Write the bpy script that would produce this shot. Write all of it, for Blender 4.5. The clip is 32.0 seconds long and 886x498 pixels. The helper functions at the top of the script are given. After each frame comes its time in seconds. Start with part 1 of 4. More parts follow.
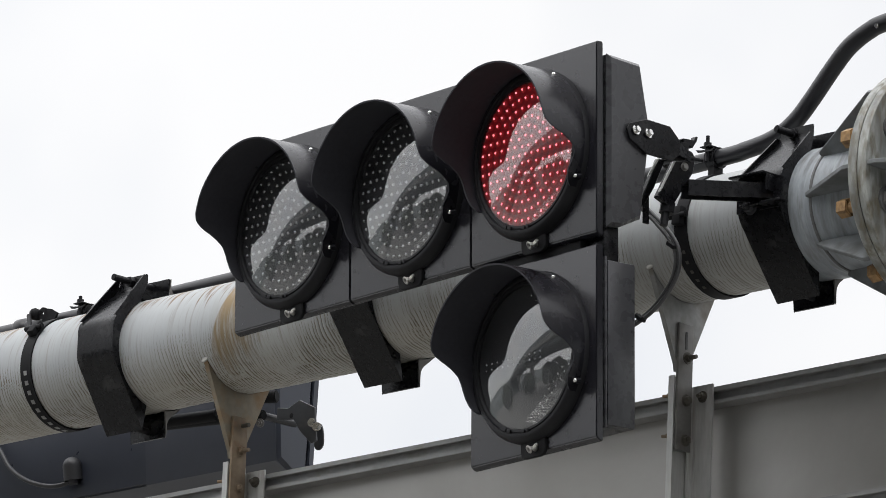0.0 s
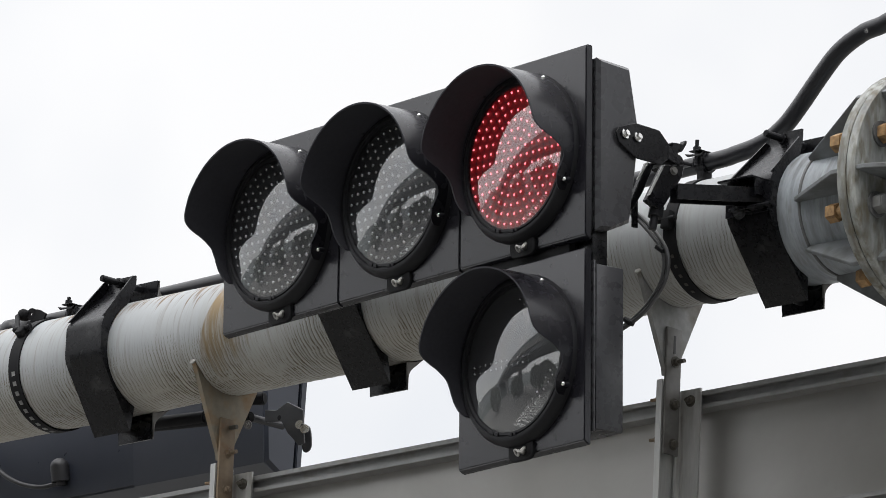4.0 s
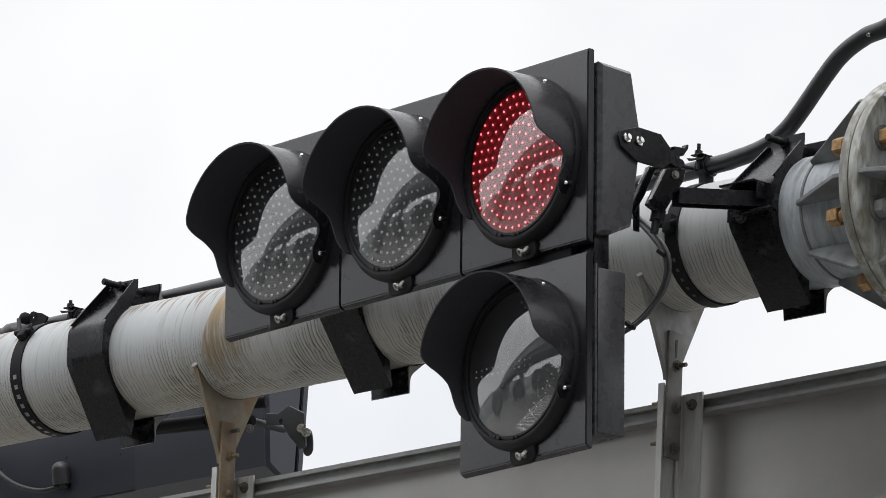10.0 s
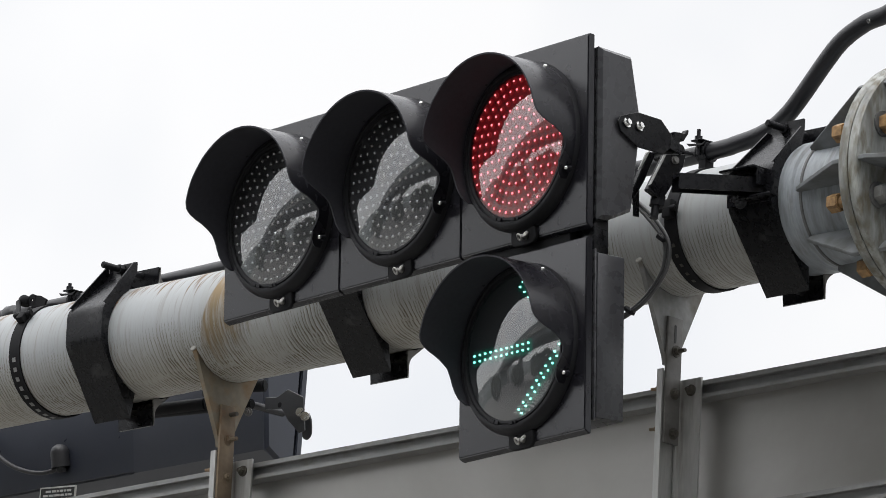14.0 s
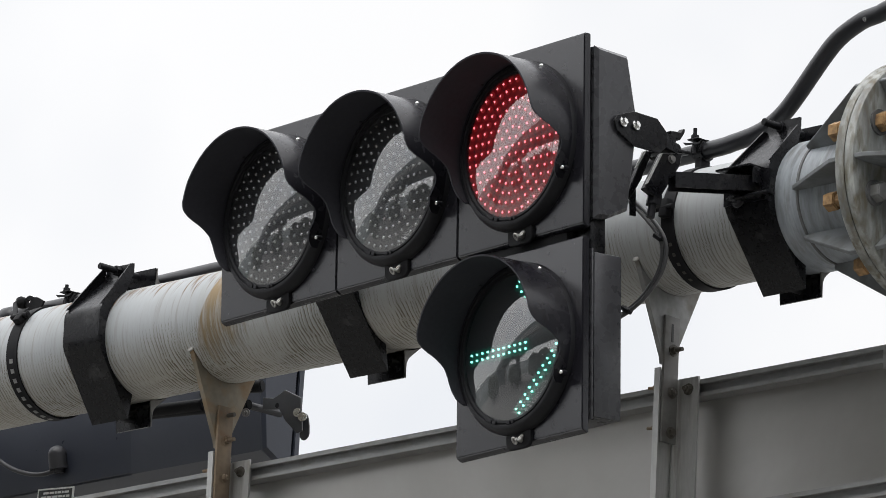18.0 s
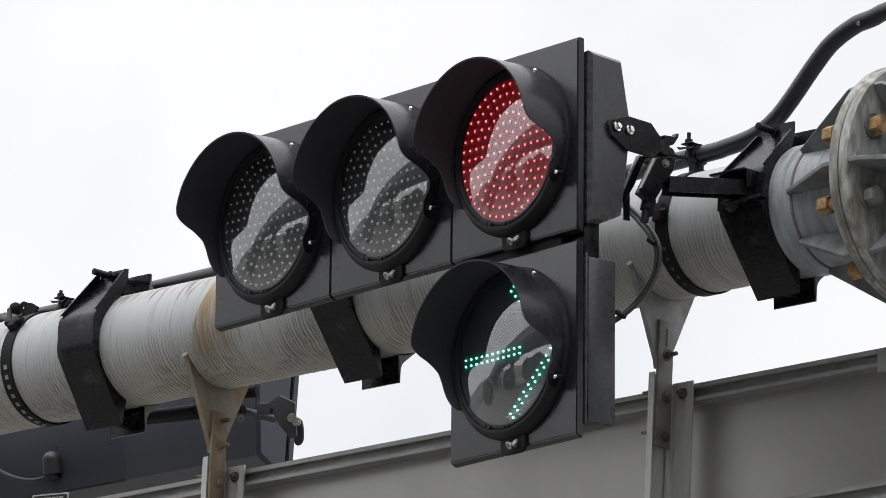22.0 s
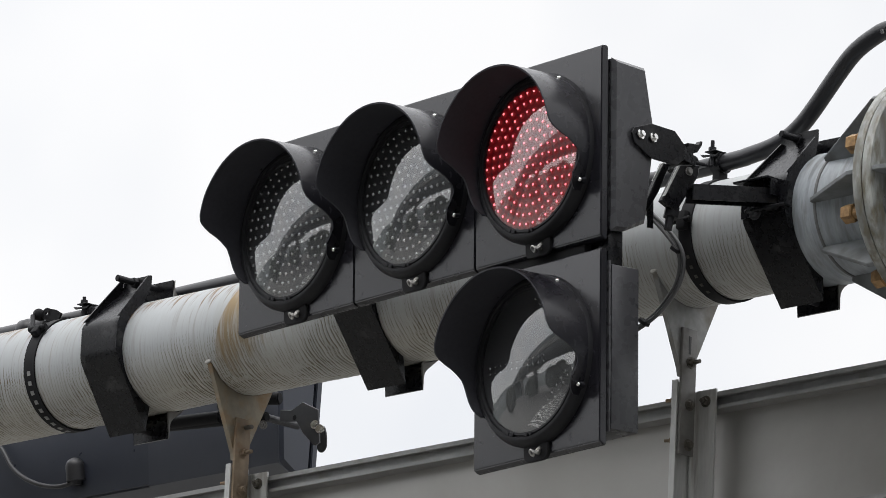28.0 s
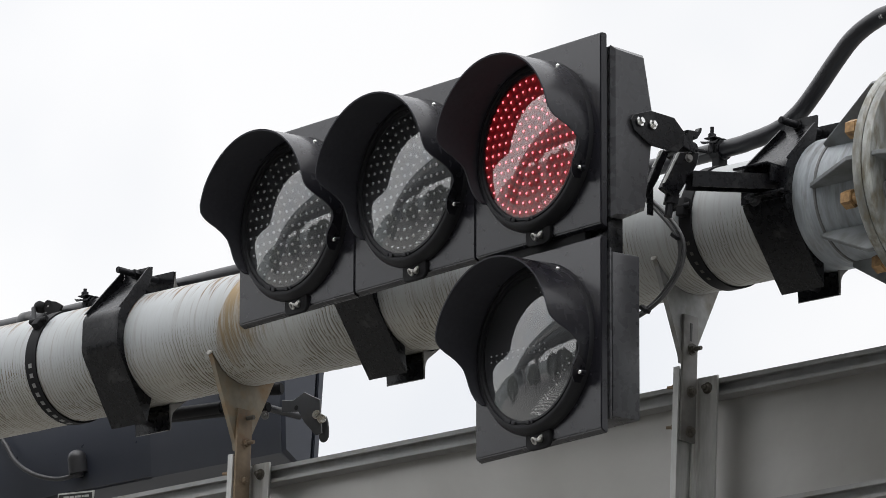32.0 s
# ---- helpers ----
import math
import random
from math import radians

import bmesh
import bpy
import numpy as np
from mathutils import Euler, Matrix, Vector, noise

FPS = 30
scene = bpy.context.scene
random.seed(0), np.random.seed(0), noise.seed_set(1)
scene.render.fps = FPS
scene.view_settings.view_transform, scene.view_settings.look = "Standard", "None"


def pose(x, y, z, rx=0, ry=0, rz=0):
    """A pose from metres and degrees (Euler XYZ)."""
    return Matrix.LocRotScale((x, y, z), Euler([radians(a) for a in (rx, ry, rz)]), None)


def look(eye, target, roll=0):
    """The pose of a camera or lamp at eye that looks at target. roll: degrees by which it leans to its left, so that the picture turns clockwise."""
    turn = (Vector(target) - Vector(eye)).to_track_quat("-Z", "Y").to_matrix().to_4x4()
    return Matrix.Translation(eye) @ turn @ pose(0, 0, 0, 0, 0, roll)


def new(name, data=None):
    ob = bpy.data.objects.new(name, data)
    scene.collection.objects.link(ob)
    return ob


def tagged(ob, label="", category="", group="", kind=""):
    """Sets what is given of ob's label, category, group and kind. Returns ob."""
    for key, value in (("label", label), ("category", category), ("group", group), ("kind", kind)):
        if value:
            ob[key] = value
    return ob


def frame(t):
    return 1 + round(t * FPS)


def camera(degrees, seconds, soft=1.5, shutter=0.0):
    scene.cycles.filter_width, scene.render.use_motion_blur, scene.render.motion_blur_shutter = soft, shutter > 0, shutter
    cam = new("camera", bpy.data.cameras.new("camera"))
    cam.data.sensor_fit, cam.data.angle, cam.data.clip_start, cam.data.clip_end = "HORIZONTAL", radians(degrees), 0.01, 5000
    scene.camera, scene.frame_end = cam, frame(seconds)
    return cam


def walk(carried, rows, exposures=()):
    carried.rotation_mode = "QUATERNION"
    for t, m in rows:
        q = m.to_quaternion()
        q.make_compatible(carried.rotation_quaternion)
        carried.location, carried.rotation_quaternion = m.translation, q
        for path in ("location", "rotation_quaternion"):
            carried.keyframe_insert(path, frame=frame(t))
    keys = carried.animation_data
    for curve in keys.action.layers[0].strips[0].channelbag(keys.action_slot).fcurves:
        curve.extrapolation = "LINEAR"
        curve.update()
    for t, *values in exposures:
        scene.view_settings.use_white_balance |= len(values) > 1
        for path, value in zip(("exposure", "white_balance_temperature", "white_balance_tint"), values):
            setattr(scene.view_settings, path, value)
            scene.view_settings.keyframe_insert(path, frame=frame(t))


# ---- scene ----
# The camera stands on the pavement with a long lens and sways a little in the hand.
cam = camera(7.22, 32.0, soft=0.45)
EYE = (11.030, -8.615, 1.616)
ROWS = [
    (0.0, 51.712, 15.058, 2.248),
    (0.5, 51.773, 15.131, 2.311),
    (1.0, 51.756, 15.115, 2.460),
    (1.5, 51.729, 15.084, 2.585),
    (2.0, 51.653, 15.104, 2.511),
    (2.5, 51.597, 15.130, 2.588),
    (3.0, 51.588, 15.086, 2.470),
    (3.5, 51.618, 15.078, 2.527),
    (5.5, 51.616, 15.101, 2.416),
    (6.0, 51.617, 15.053, 2.444),
    (6.5, 51.616, 15.024, 2.537),
    (7.0, 51.592, 15.095, 2.584),
    (7.5, 51.546, 15.087, 2.583),
    (8.0, 51.541, 15.098, 2.589),
    (8.5, 51.561, 15.069, 2.565),
    (9.0, 51.597, 15.088, 2.669),
    (9.5, 51.626, 15.122, 2.597),
    (10.0, 51.633, 15.114, 2.563),
    (10.5, 51.609, 15.066, 2.608),
    (11.0, 51.598, 15.051, 2.516),
    (11.5, 51.627, 15.029, 2.531),
    (12.0, 51.629, 15.030, 2.614),
    (12.5, 51.640, 15.040, 2.652),
    (13.0, 51.661, 15.047, 2.767),
    (13.5, 51.626, 15.001, 2.882),
    (15.5, 51.638, 14.972, 2.422),
    (16.0, 51.666, 15.007, 2.564),
    (16.5, 51.661, 15.036, 2.608),
    (17.0, 51.645, 15.033, 2.528),
    (17.5, 51.678, 15.037, 2.728),
    (18.0, 51.596, 14.988, 2.573),
    (18.5, 51.607, 14.961, 2.619),
    (19.0, 51.633, 14.979, 2.586),
    (19.5, 51.669, 14.937, 2.509),
    (20.0, 51.664, 14.979, 2.561),
    (20.5, 51.602, 15.033, 2.630),
    (21.0, 51.593, 15.052, 2.582),
    (21.5, 51.574, 15.057, 2.439),
    (22.0, 51.547, 15.030, 2.438),
    (22.5, 51.559, 14.991, 2.431),
    (23.0, 51.574, 14.974, 2.619),
    (23.5, 51.568, 14.986, 2.475),
    (24.0, 51.601, 15.017, 2.580),
    (24.5, 51.615, 15.059, 2.586),
    (25.0, 51.638, 15.100, 2.587),
    (25.5, 51.652, 15.078, 2.594),
    (27.5, 51.724, 15.095, 2.532),
    (28.0, 51.748, 15.081, 2.618),
    (28.5, 51.743, 15.089, 2.482),
    (29.0, 51.713, 15.090, 2.514),
    (29.5, 51.662, 15.067, 2.426),
    (30.0, 51.667, 15.050, 2.301),
    (30.5, 51.676, 15.098, 2.233),
    (31.0, 51.731, 15.025, 2.095),
    (31.5, 51.757, 14.986, 2.320),
    (32.0, 51.747, 14.990, 2.124),
]
walk(cam, [(t, pose(*EYE, 90 + pitch, 0, yaw) @ pose(0, 0, 0, 0, 0, roll)) for t, yaw, pitch, roll in ROWS],
     exposures=[(0.0, 0.33), (32.0, 0.33)])

# ---- world and sun: a bright, thinly overcast day ----
SUN_UP, SUN_TURN = 58.0, 20.0
world = bpy.data.worlds.new("sky")
scene.world = world
world.use_nodes = True


def sky_world():
    tree = world.node_tree
    tree.nodes.clear()
    out = tree.nodes.new("ShaderNodeOutputWorld")
    back = tree.nodes.new("ShaderNodeBackground")
    back.inputs["Strength"].default_value = 0.1
    sky = tree.nodes.new("ShaderNodeTexSky")
    sky.sky_type = "NISHITA"
    sky.sun_disc = False
    sky.sun_elevation, sky.sun_rotation = radians(SUN_UP), radians(SUN_TURN)
    coord = tree.nodes.new("ShaderNodeTexCoord")
    noise_tex = tree.nodes.new("ShaderNodeTexNoise")
    noise_tex.inputs["Scale"].default_value = 9.0
    noise_tex.inputs["Detail"].default_value = 4.0
    noise_tex.inputs["Roughness"].default_value = 0.5
    ramp = tree.nodes.new("ShaderNodeValToRGB")
    ramp.color_ramp.elements[0].position, ramp.color_ramp.elements[0].color = 0.36, (0.78, 0.78, 0.78, 1)
    ramp.color_ramp.elements[1].position, ramp.color_ramp.elements[1].color = 0.60, (1, 1, 1, 1)
    mix = tree.nodes.new("ShaderNodeMix")
    mix.data_type = "RGBA"
    mix.inputs["B"].default_value = (9.00, 9.02, 9.13, 1)
    link = tree.links.new
    link(coord.outputs["Generated"], noise_tex.inputs["Vector"])
    link(noise_tex.outputs["Fac"], ramp.inputs["Fac"])
    link(ramp.outputs["Color"], mix.inputs["Factor"])
    link(sky.outputs["Color"], mix.inputs["A"])
    # an overcast dome is brighter overhead than near the horizon
    split = tree.nodes.new("ShaderNodeSeparateXYZ")
    link(coord.outputs["Generated"], split.inputs["Vector"])
    lift = tree.nodes.new("ShaderNodeMapRange")
    for key, v in zip(("From Min", "From Max", "To Min", "To Max"), (0.30, 1.0, 0.865, 1.90)):
        lift.inputs[key].default_value = v
    link(split.outputs["Z"], lift.inputs["Value"])
    brighter = tree.nodes.new("ShaderNodeVectorMath")
    brighter.operation = "SCALE"
    link(mix.outputs["Result"], brighter.inputs[0])
    side = tree.nodes.new("ShaderNodeMapRange")       # and brighter on the side of the veiled sun
    for key, v in zip(("From Min", "From Max", "To Min", "To Max"), (-1.0, 0.6, 1.50, 1.0)):
        side.inputs[key].default_value = v
    link(split.outputs["Y"], side.inputs["Value"])
    both = tree.nodes.new("ShaderNodeMath")
    both.operation = "MULTIPLY"
    link(lift.outputs["Result"], both.inputs[0])
    link(side.outputs["Result"], both.inputs[1])
    link(both.outputs["Value"], brighter.inputs["Scale"])
    link(brighter.outputs["Vector"], back.inputs["Color"])
    link(back.outputs["Background"], out.inputs["Surface"])


sky_world()
sun_data = bpy.data.lights.new("sun", "SUN")
sun_data.energy, sun_data.angle, sun_data.color = 0.6, radians(25), (1.0, 0.97, 0.93)
sun = new("sun", sun_data)
sun.matrix_world = look((4, -6, 30), (4 - 30 * math.cos(radians(SUN_UP)) * math.sin(radians(SUN_TURN)),
                                      -6 + 30 * math.cos(radians(SUN_UP)) * math.cos(radians(SUN_TURN)), 30 - 30 * math.sin(radians(SUN_UP))))


# ---- materials ----
def material(name, base, rough=0.5, metal=0.0, spots=0.25, grain=60.0, bump=0.15, dirt=None, dirt_at=(0.55, 0.75), big=4.0,
             stretch=(1, 1, 1), spec=0.5):
    """A surface with large blotches, fine grain, a stain colour and bump, in object space."""
    m = bpy.data.materials.new(name)
    m.use_nodes = True
    tree = m.node_tree
    bsdf = tree.nodes["Principled BSDF"]
    link = tree.links.new
    coord = tree.nodes.new("ShaderNodeTexCoord")
    mapping = tree.nodes.new("ShaderNodeMapping")
    mapping.inputs["Scale"].default_value = stretch
    link(coord.outputs["Object"], mapping.inputs["Vector"])
    blotch = tree.nodes.new("ShaderNodeTexNoise")
    blotch.inputs["Scale"].default_value, blotch.inputs["Detail"].default_value = big, 5.0
    fine = tree.nodes.new("ShaderNodeTexNoise")
    fine.inputs["Scale"].default_value, fine.inputs["Detail"].default_value = grain, 6.0
    link(mapping.outputs["Vector"], blotch.inputs["Vector"])
    link(mapping.outputs["Vector"], fine.inputs["Vector"])
    tone = tree.nodes.new("ShaderNodeMapRange")
    tone.inputs["From Min"].default_value, tone.inputs["From Max"].default_value = 0.3, 0.7
    tone.inputs["To Min"].default_value, tone.inputs["To Max"].default_value = 1 - spots, 1 + spots
    link(blotch.outputs["Fac"], tone.inputs["Value"])
    tone2 = tree.nodes.new("ShaderNodeMapRange")
    tone2.inputs["From Min"].default_value, tone2.inputs["From Max"].default_value = 0.3, 0.7
    tone2.inputs["To Min"].default_value, tone2.inputs["To Max"].default_value = 1 - spots * 0.5, 1 + spots * 0.5
    link(fine.outputs["Fac"], tone2.inputs["Value"])
    mul = tree.nodes.new("ShaderNodeMath")
    mul.operation = "MULTIPLY"
    link(tone.outputs["Result"], mul.inputs[0])
    link(tone2.outputs["Result"], mul.inputs[1])
    scale = tree.nodes.new("ShaderNodeVectorMath")
    scale.operation = "SCALE"
    scale.inputs[0].default_value = base[:3]
    link(mul.outputs["Value"], scale.inputs["Scale"])
    colour = scale.outputs["Vector"]
    if dirt:
        stain = tree.nodes.new("ShaderNodeTexNoise")
        stain.inputs["Scale"].default_value, stain.inputs["Detail"].default_value = big * 2.3, 8.0
        link(mapping.outputs["Vector"], stain.inputs["Vector"])
        ramp = tree.nodes.new("ShaderNodeMapRange")
        ramp.inputs["From Min"].default_value, ramp.inputs["From Max"].default_value = dirt_at
        link(stain.outputs["Fac"], ramp.inputs["Value"])
        mix = tree.nodes.new("ShaderNodeMix")
        mix.data_type = "RGBA"
        mix.inputs["B"].default_value = (*dirt, 1)
        link(ramp.outputs["Result"], mix.inputs["Factor"])
        link(colour, mix.inputs["A"])
        colour = mix.outputs["Result"]
    link(colour, bsdf.inputs["Base Color"])
    r = tree.nodes.new("ShaderNodeMapRange")
    r.inputs["To Min"].default_value, r.inputs["To Max"].default_value = max(0.03, rough - 0.08), min(1, rough + 0.1)
    link(fine.outputs["Fac"], r.inputs["Value"])
    link(r.outputs["Result"], bsdf.inputs["Roughness"])
    bsdf.inputs["Metallic"].default_value = metal
    bsdf.inputs["Specular IOR Level"].default_value = spec
    if bump:
        b = tree.nodes.new("ShaderNodeBump")
        b.inputs["Strength"].default_value, b.inputs["Distance"].default_value = bump, 0.002
        link(fine.outputs["Fac"], b.inputs["Height"])
        link(b.outputs["Normal"], bsdf.inputs["Normal"])
    return m


def glow(name, colour, strength):
    m = bpy.data.materials.new(name)
    m.use_nodes = True
    bsdf = m.node_tree.nodes["Principled BSDF"]
    bsdf.inputs["Base Color"].default_value = (*(0.05 * c for c in colour), 1)
    bsdf.inputs["Emission Color"].default_value = (*colour, 1)
    bsdf.inputs["Emission Strength"].default_value = strength
    return m


def clear_cover(name, normal_gloss=0.155, rough=0.034):
    """A clear polycarbonate dome: see-through, with a mirror gloss that grows at grazing angles."""
    m = bpy.data.materials.new(name)
    m.use_nodes = True
    tree = m.node_tree
    tree.nodes.clear()
    out = tree.nodes.new("ShaderNodeOutputMaterial")
    through_it = tree.nodes.new("ShaderNodeBsdfTransparent")
    through_it.inputs["Color"].default_value = (0.98, 0.985, 0.99, 1)
    gloss = tree.nodes.new("ShaderNodeBsdfGlossy")
    gloss.inputs["Roughness"].default_value = rough
    gloss.inputs["Color"].default_value = (1, 1, 1, 1)
    facing = tree.nodes.new("ShaderNodeLayerWeight")
    facing.inputs["Blend"].default_value = 0.5
    steep = tree.nodes.new("ShaderNodeMath")
    steep.operation = "POWER"
    steep.inputs[1].default_value = 5.0
    share = tree.nodes.new("ShaderNodeMapRange")
    share.inputs["To Min"].default_value = normal_gloss
    mix = tree.nodes.new("ShaderNodeMixShader")
    link = tree.links.new
    link(facing.outputs["Facing"], steep.inputs[0])
    link(steep.outputs["Value"], share.inputs["Value"])
    link(share.outputs["Result"], mix.inputs["Fac"])
    link(through_it.outputs["BSDF"], mix.inputs[1])
    link(gloss.outputs["BSDF"], mix.inputs[2])
    link(mix.outputs["Shader"], out.inputs["Surface"])
    return m


def arm_paint():
    """Weathered pale grey paint over hoop-wound ridges, with dark hoop lines and rust runs."""
    m = bpy.data.materials.new("arm_paint")
    m.use_nodes = True
    tree = m.node_tree
    bsdf = tree.nodes["Principled BSDF"]
    link = tree.links.new
    coord = tree.nodes.new("ShaderNodeTexCoord")

    def stretched(scale, detail, by, rough=0.5, warp=0.0):
        mp = tree.nodes.new("ShaderNodeMapping")
        mp.inputs["Scale"].default_value = by
        link(coord.outputs["Object"], mp.inputs["Vector"])
        n = tree.nodes.new("ShaderNodeTexNoise")
        n.inputs["Scale"].default_value, n.inputs["Detail"].default_value = scale, detail
        n.inputs["Roughness"].default_value, n.inputs["Distortion"].default_value = rough, warp
        link(mp.outputs["Vector"], n.inputs["Vector"])
        return n.outputs["Fac"]

    def ranged(value, a, b, c=0.0, d=1.0):
        r = tree.nodes.new("ShaderNodeMapRange")
        for key, v in zip(("From Min", "From Max", "To Min", "To Max"), (a, b, c, d)):
            r.inputs[key].default_value = v
        link(value, r.inputs["Value"])
        return r.outputs["Result"]

    def mixed(fac, a, b):
        x = tree.nodes.new("ShaderNodeMix")
        x.data_type = "RGBA"
        link(fac, x.inputs["Factor"])
        for key, v in (("A", a), ("B", b)):
            if isinstance(v, tuple):
                x.inputs[key].default_value = (*v, 1)
            else:
                link(v, x.inputs[key])
        return x.outputs["Result"]

    def times(a, b):
        x = tree.nodes.new("ShaderNodeMath")
        x.operation = "MULTIPLY"
        link(a, x.inputs[0])
        link(b, x.inputs[1])
        return x.outputs["Value"]

    geo = tree.nodes.new("ShaderNodeNewGeometry")
    hoops = stretched(1.0, 3.0, (120, 5, 5), 0.55, 0.3)
    patches = stretched(1.0, 4.0, (5, 7, 7))
    broad = stretched(1.0, 3.0, (2.2, 3, 3))
    speck = stretched(1.0, 6.0, (140, 40, 40))
    xyz = tree.nodes.new("ShaderNodeSeparateXYZ")
    link(coord.outputs["Object"], xyz.inputs["Vector"])
    base = mixed(ranged(broad, 0.35, 0.7), (0.315, 0.331, 0.343), (0.380, 0.397, 0.407))
    # past the joint the older length of tube is duller
    base = mixed(ranged(xyz.outputs["X"], -1.00, -0.953), base, mixed(ranged(broad, 0.35, 0.7), (0.325, 0.339, 0.343), (0.385, 0.399, 0.401)))
    base = mixed(ranged(speck, 0.35, 0.75, 0.0, 0.25), base, (0.30, 0.30, 0.28))
    # ochre grime under the tube, also lightened to stand in for bounced road light
    ochre_bounce = times(ranged(xyz.outputs["Z"], -0.02, -0.10), times(ranged(broad, 0.30, 0.60, 0.25, 0.65), ranged(xyz.outputs["X"], 0.10, -0.15, 0.60, 1.0)))
    base = mixed(ochre_bounce, base, (0.400, 0.372, 0.305))
    # brown in the grooves: grime, with the ridges' own shade put into the colour
    groove = ranged(geo.outputs["Pointiness"], 0.4990, 0.486)
    lines = times(groove, ranged(patches, 0.35, 0.60, 0.35, 1.0))
    base = mixed(lines, base, (0.140, 0.114, 0.075))
    lines = times(ranged(hoops, 0.54, 0.64), ranged(patches, 0.62, 0.40, 0.10, 0.42))
    base = mixed(lines, base, (0.20, 0.185, 0.15))
    # the length next to the flange is greyer with grime
    base = mixed(times(ranged(xyz.outputs["X"], 0.05, 0.30), ranged(patches, 0.30, 0.60, 0.0, 0.28)), base, (0.235, 0.245, 0.255))
    west = ranged(xyz.outputs["X"], 0.1, -0.3)
    rust = times(times(ranged(hoops, 0.46, 0.62), ranged(stretched(1.0, 3.0, (4.5, 5, 5)), 0.54, 0.66, 0.0, 0.06)), west)
    base = mixed(rust, base, (0.34, 0.265, 0.15))
    # rust that runs down from the crown of the tube in short hoops
    ragged_z = tree.nodes.new("ShaderNodeMath")
    ragged_z.operation = "ADD"
    link(xyz.outputs["Z"], ragged_z.inputs[0])
    link(ranged(stretched(1.0, 4.0, (60, 2, 2), 0.6), 0.3, 0.7, -0.05, 0.05), ragged_z.inputs[1])
    crown = times(times(ranged(ragged_z.outputs["Value"], 0.070, 0.100), ranged(hoops, 0.49, 0.57)), times(west, ranged(patches, 0.46, 0.55)))
    base = mixed(crown, base, (0.150, 0.085, 0.032))
    # the rusty joint: it starts sharply at the seam and fades along the arm and downwards
    past = tree.nodes.new("ShaderNodeMath")
    past.operation = "ADD"
    link(ranged(xyz.outputs["Z"], -0.10, 0.08, 1.013, 0.951), past.inputs[1])
    link(xyz.outputs["X"], past.inputs[0])
    fringe = tree.nodes.new("ShaderNodeMath")
    fringe.operation = "SUBTRACT"
    link(past.outputs["Value"], fringe.inputs[0])
    link(ranged(stretched(1.0, 5.0, (45, 16, 16), 0.7), 0.3, 0.7, -0.05, 0.07), fringe.inputs[1])
    seam = times(times(ranged(past.outputs["Value"], -0.002, 0.003), ranged(fringe.outputs["Value"], 0.145, 0.04)), ranged(ragged_z.outputs["Value"], -0.120, -0.060))
    streaky = times(seam, ranged(stretched(1.0, 4.0, (110, 9, 9), 0.6), 0.32, 0.56, 0.35, 1.0))
    base = mixed(streaky, base, mixed(ranged(xyz.outputs["Z"], 0.0, 0.075), (0.185, 0.135, 0.070), (0.255, 0.170, 0.072)))
    link(base, bsdf.inputs["Base Color"])
    bsdf.inputs["Roughness"].default_value = 0.55
    bump = tree.nodes.new("ShaderNodeBump")
    bump.inputs["Strength"].default_value, bump.inputs["Distance"].default_value = 0.10, 0.002
    link(hoops, bump.inputs["Height"])
    link(bump.outputs["Normal"], bsdf.inputs["Normal"])
    return m


HOUSING = material("housing_plastic", (0.0120, 0.0117, 0.0150), 0.24, spots=0.08, grain=40, bump=0.0, big=2, spec=0.42)
BODY = material("box_plastic", (0.044, 0.044, 0.048), 0.27, spots=0.08, grain=40, bump=0.0, big=2)
VISOR_OUT = material("visor_plastic", (0.0122, 0.0118, 0.0150), 0.25, spots=0.08, grain=40, bump=0.0, big=4, spec=0.31)
VISOR_IN = material("visor_matt_black", (0.036, 0.036, 0.042), 0.7, spots=0.2, grain=120, bump=0.1, spec=0.15)
BLACK = material("bezel_black", (0.0175, 0.0175, 0.0195), 0.42, spots=0.2, grain=120, bump=0.08, spec=0.13)
BOARD = material("lamp_board", (0.019, 0.0195, 0.022), 0.6, spots=0.2, grain=200, bump=0.1)
BEAD = material("clear_bead", (0.36, 0.365, 0.37), 0.10, 1.0, spots=0.02, grain=200, bump=0.0)
COVER = clear_cover("clear_cover")
NUT = material("worn_nut", (0.40, 0.39, 0.375), 0.32, 1.0, spots=0.3, grain=150, bump=0.2)
CHROME = material("bright_screw", (0.72, 0.72, 0.70), 0.22, 1.0, spots=0.15, grain=150, bump=0.1)
STEEL = material("galvanised_steel", (0.235, 0.235, 0.23), 0.5, 0.3, spots=0.25, grain=70, bump=0.2, dirt=(0.15, 0.13, 0.105), dirt_at=(0.48, 0.75), big=9)
# darker than the other zinc: shade on the downward plates is in the colour
GUSSET = material("gusset_zinc_shaded", (0.17, 0.18, 0.185), 0.55, 0.2, spots=0.2, grain=60, bump=0.2, dirt=(0.10, 0.10, 0.095), dirt_at=(0.5, 0.75), big=8)
WELD = material("weld_scale", (0.105, 0.105, 0.105), 0.7, 0.1, spots=0.4, grain=90, bump=0.5)
WELD_PALE = material("painted_weld", (0.23, 0.225, 0.205), 0.6, 0.0, spots=0.3, grain=120, bump=0.4)
FLANGE = material("flange_zinc", (0.27, 0.275, 0.26), 0.55, 0.25, spots=0.45, grain=80, bump=0.45, dirt=(0.150, 0.135, 0.100), dirt_at=(0.45, 0.66), big=26, stretch=(1, 1, 0.35))
SLEEVE = material("sleeve_paint", (0.275, 0.298, 0.318), 0.5, 0.0, spots=0.18, grain=60, bump=0.15, dirt=(0.155, 0.158, 0.158), dirt_at=(0.48, 0.78), big=7, stretch=(5, 1, 1))
